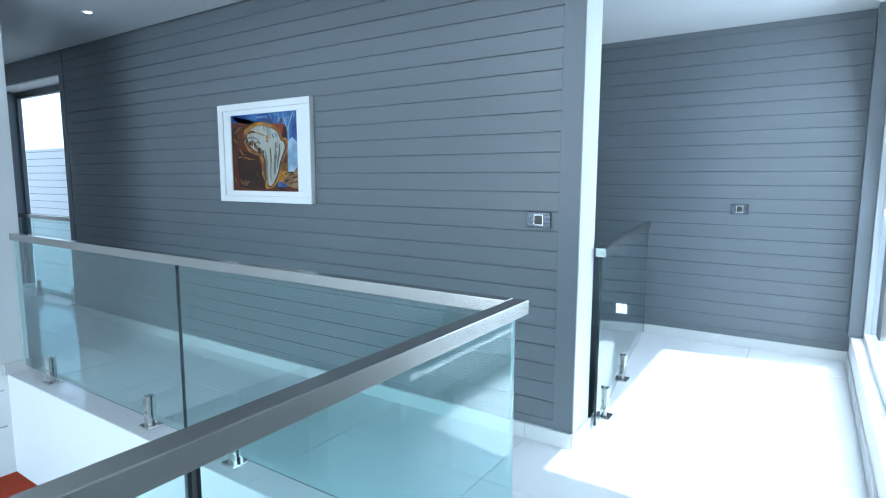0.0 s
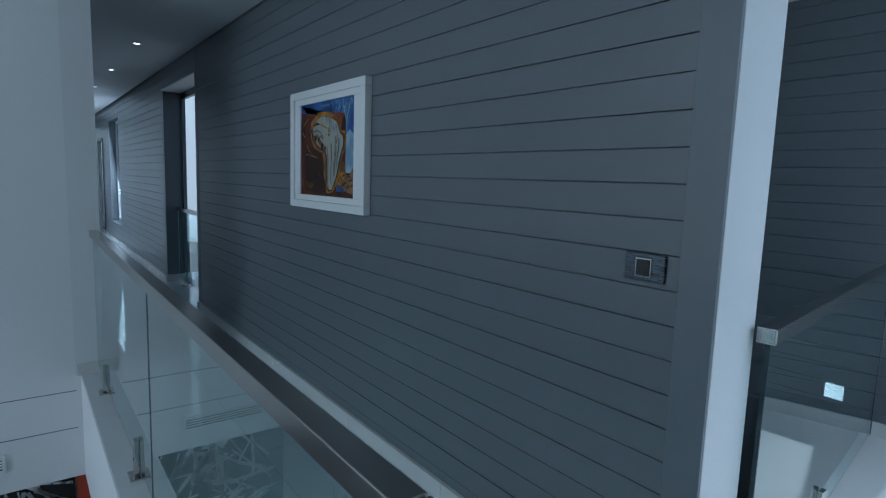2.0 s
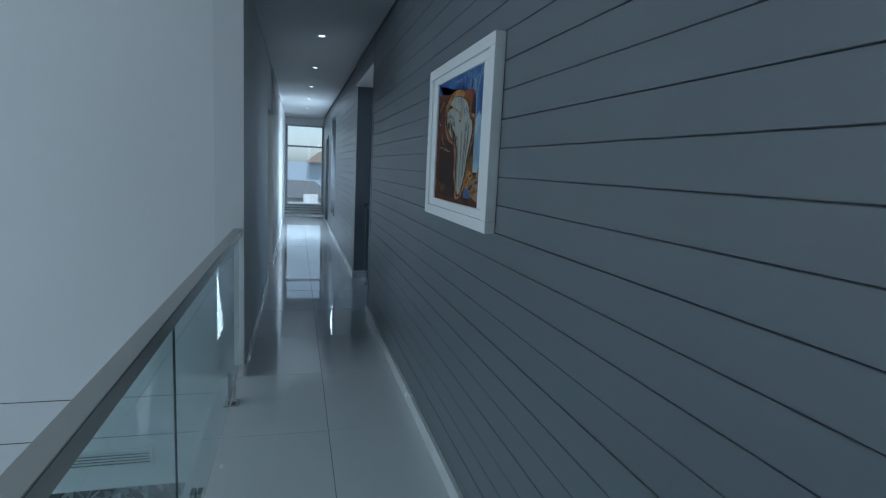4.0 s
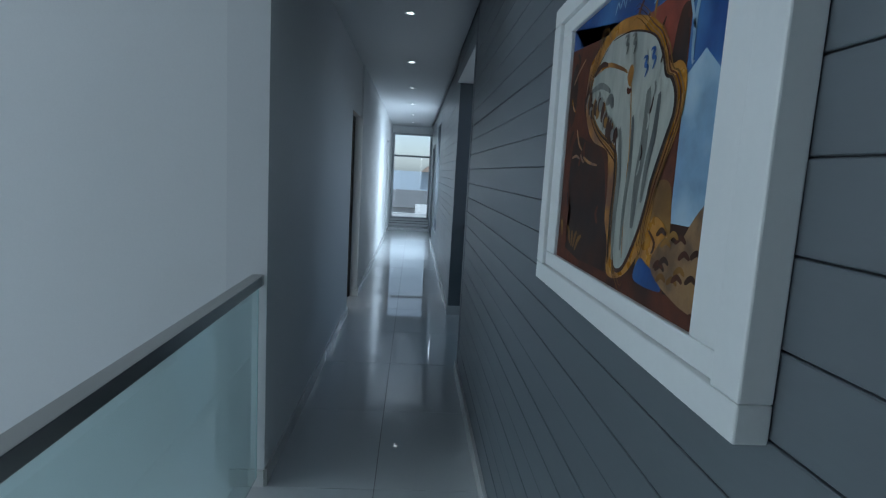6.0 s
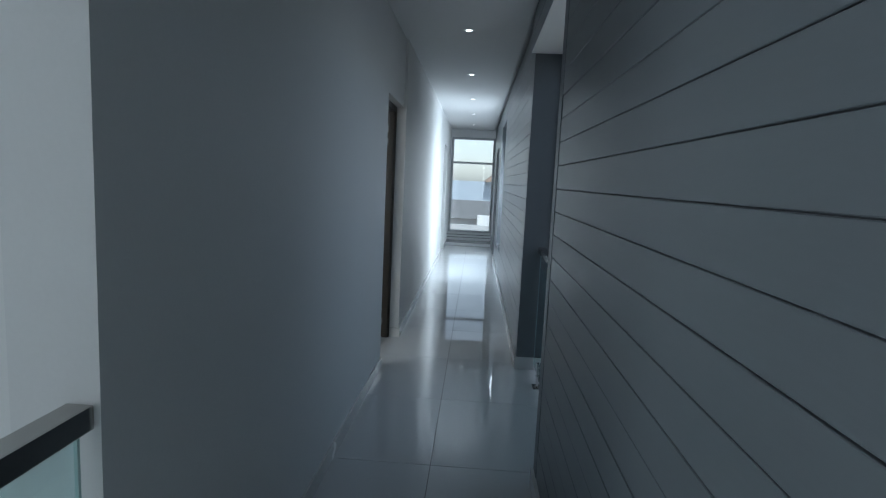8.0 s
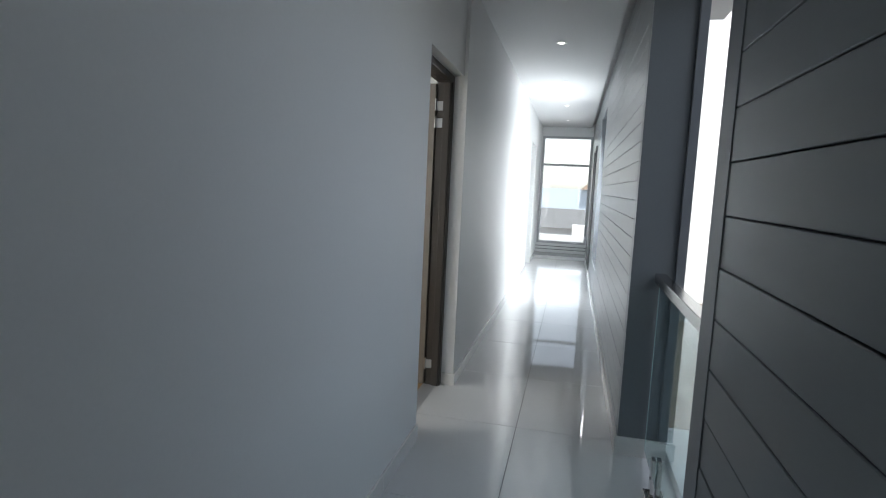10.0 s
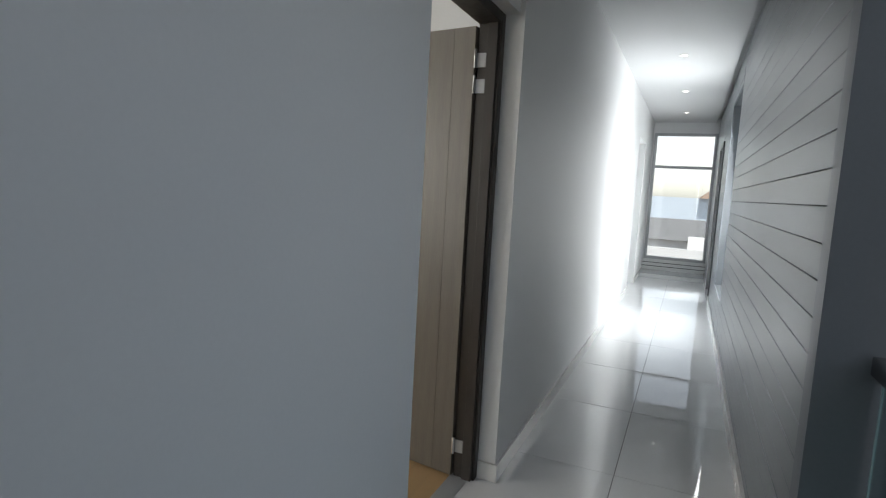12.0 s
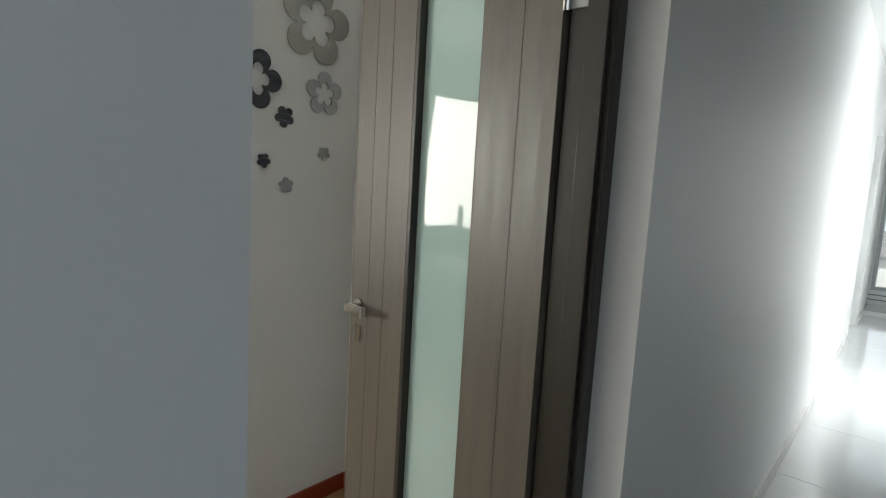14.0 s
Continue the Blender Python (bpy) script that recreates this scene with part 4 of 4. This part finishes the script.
vs = [bm.verts.new(c) for c in ((-44.5, -9, -0.85), (-38.5, -9, -0.85), (-38.5, 4.6, -0.85), (-44.5, 4.6, -0.85), (-41.5, -6, 0.2), (-41.5, 3.4, 0.2))]
for q in ((0, 1, 4), (1, 2, 5, 4), (2, 3, 5), (3, 0, 4, 5), (0, 3, 2, 1)):
    bm.faces.new([vs[k] for k in q])
part("roof", bm, M_ROOFGREY, garage)
part("chimney", one(-38.6, 2.6, -1.9, -38.0, 3.5, -0.6), M_WHITE, garage)
wallb = solid("wall_boundary", one(-27.2, -30, GROUND, -27.0, 30, -0.35), M_FACADE2, "pale grey boundary wall", "wall")

# ---------------------------------------------------------------- outside: pool terrace
solid("terrace", one(-9, -14, GROUND, 6, -4.0, GROUND + 0.05), M_PAVE, "pale paved pool terrace", "pavement")
pool = solid("water", one(-2.0, -11, GROUND + 0.02, 4.5, -7.5, GROUND + 0.07), M_POOL, "blue swimming pool water", "water")
lounger = thing("sun_lounger", (-3.0, -6.2, GROUND + 0.05), "white slatted sun lounger on the terrace", "sun lounger", "pool loungers")
z = GROUND + 0.05
part("seat", one(-3.3, -7.0, z + 0.28, -2.7, -5.8, z + 0.34, 0.02), M_FRAMEWHITE, lounger)
part("backrest", one(-0.3, 0, 0, 0.3, 0.7, 0.05, 0.02, Matrix.Translation((-3.0, -5.8, z + 0.3)) @ Matrix.Rotation(radians(40), 4, "X")), M_FRAMEWHITE, lounger)
for x in (-3.25, -2.75):
    for y in (-6.9, -5.9):
        part("leg", one(x - 0.025, y - 0.025, z, x + 0.025, y + 0.025, z + 0.28), M_FRAMEWHITE, lounger)
copy_thing(lounger, Matrix.Translation((-1.6, -6.0, GROUND + 0.05)))


# ---------------------------------------------------------------- planks, tiles and stones
def planks(wall, x0, x1, y, z0, z1, mat, depth=0.012, first=0.0305, pitch=0.1015, gap=0.0026, name="plank"):
    cache = {}
    z = first + pitch * math.floor((z0 - first) / pitch)
    while z < z1:
        a, b = max(z + gap / 2, z0), min(z + pitch - gap / 2, z1)
        if b - a > 0.012:
            key = round(b - a, 4)
            if key not in cache:
                bm = bmesh.new()
                box(bm, x0, -depth, 0, x1, 0, b - a)
                front = [e for e in bm.edges if all(v.co.y < -depth + 1e-5 for v in e.verts)]
                bmesh.ops.bevel(bm, geom=front, offset=0.0016, segments=1, affect="EDGES")
                cache[key] = mesh(name, bm, mat)
            ob = part(name, cache[key], mat, wall)
            ob.location = (0, y + depth + rng.uniform(-0.0012, 0.0012), a)
        z += pitch


planks(wall_n, GAP1 + 0.10, -0.925, NORTH, 0.0, 2.70, M_CLAD)
planks(wall_n, GAP0, GAP1, NORTH, 2.45, 2.70, M_CLAD)
for x0, x1, z0, z1 in ((WIN1, GAP0 - 0.10, 0, 2.7), (WIN0, WIN1, 2.40, 2.7), (WIN0, WIN1, 0, 0.40), (-14.45, WIN0, 0, 2.7), (-15.35, -14.45, 2.12, 2.7), (-17.03, -15.35, 0, 2.7)):
    planks(wall_n2, x0, x1, NORTH2, z0, z1, M_CLAD)
planks(wall_f, -4.0, SILL, FAR, 0.0, 2.70, M_CLAD, pitch=0.112)
M_COURT = material("white_painted_plank", (0.78, 0.8, 0.82), 0.5, vary=0.06, scale=2, fine=30, bump=0.08, stretch=(0.5, 1, 4), per_piece=0.2)
planks(court, -20, -4.2, 6.988, -1.9, 2.2, M_COURT, pitch=0.19, gap=0.012)


def tiles(parent, x0, x1, y0, y1, ox, oy, size, mat, name="tile", gap=0.003, ys=None):
    cache = {}
    i0, i1 = math.floor((x0 - ox) / size), math.ceil((x1 - ox) / size)
    j0, j1 = math.floor((y0 - oy) / size), math.ceil((y1 - oy) / size)
    for i in range(i0, i1):
        for j in range(j0, j1):
            a0, a1 = max(ox + i * size + gap / 2, x0), min(ox + (i + 1) * size - gap / 2, x1)
            b0, b1 = max(oy + j * size + gap / 2, y0), min(oy + (j + 1) * size - gap / 2, y1)
            if a1 - a0 < 0.02 or b1 - b0 < 0.02:
                continue
            key = (round(a1 - a0, 3), round(b1 - b0, 3))
            if key not in cache:
                cache[key] = mesh(name, one(0, 0, -0.01, a1 - a0, b1 - b0, 0.0, 0.0008), mat)
            ob = part(name, cache[key], mat, parent)
            ob.location = (a0, b0, rng.uniform(-0.0003, 0.0003))
            ob.rotation_euler = (rng.uniform(-0.0006, 0.0006), rng.uniform(-0.0006, 0.0006), 0)


tiles(upper, -17.05, -0.67, 1.663, 3.13, TILE_X, TILE_Y, TILE, M_TILE)
tiles(upper, -0.67, 1.8, -3.0, 3.1, TILE_X, TILE_Y, TILE, M_TILE)
wedge = bmesh.new()
low, high = ([wedge.verts.new((x, y, z)) for x, y in ((-0.8395, 3.1), (-0.8395, FAR), (-1.13, FAR))] for z in (-0.3, 0.0))
wedge.faces.new(high)
wedge.faces.new(low[::-1])
for i in range(3):
    wedge.faces.new((low[i], low[(i + 1) % 3], high[(i + 1) % 3], high[i]))
part("tile", wedge, M_TILE, upper)
tiles(upper, -0.84, SILL, 3.1, FAR, TILE_X, TILE_Y, TILE, M_TILE)
for k in range(22):
    for s in range(2):
        part("floorboard", one(-9.4 + 2.4 * s, 1.63 - 0.19 * (k + 1) + 0.001, -0.012, -7.0 + 2.3 * s - 0.002, 1.63 - 0.19 * k - 0.001, -0.002), M_WOOD, bedfloor)
stones = {}
for i in range(15):
    zc = GROUND + 0.045 + i * 0.1
    x = -19.4 + rng.uniform(0, 0.4)
    while x < -11.0:
        w = rng.choice((0.35, 0.55, 0.8, 1.0))
        if w not in stones:
            stones[w] = [mesh("stone", one(0, 0, 0, w - 0.012, 0.07, 0.09, 0.012), m) for m in (M_STONE, M_STONERUST)]
        ob = part("stone", stones[w][0 if rng.random() < 0.62 else 1], M_STONE, court_base)
        ob.location = (x, 6.955 - rng.uniform(0, 0.04), zc)
        x += w
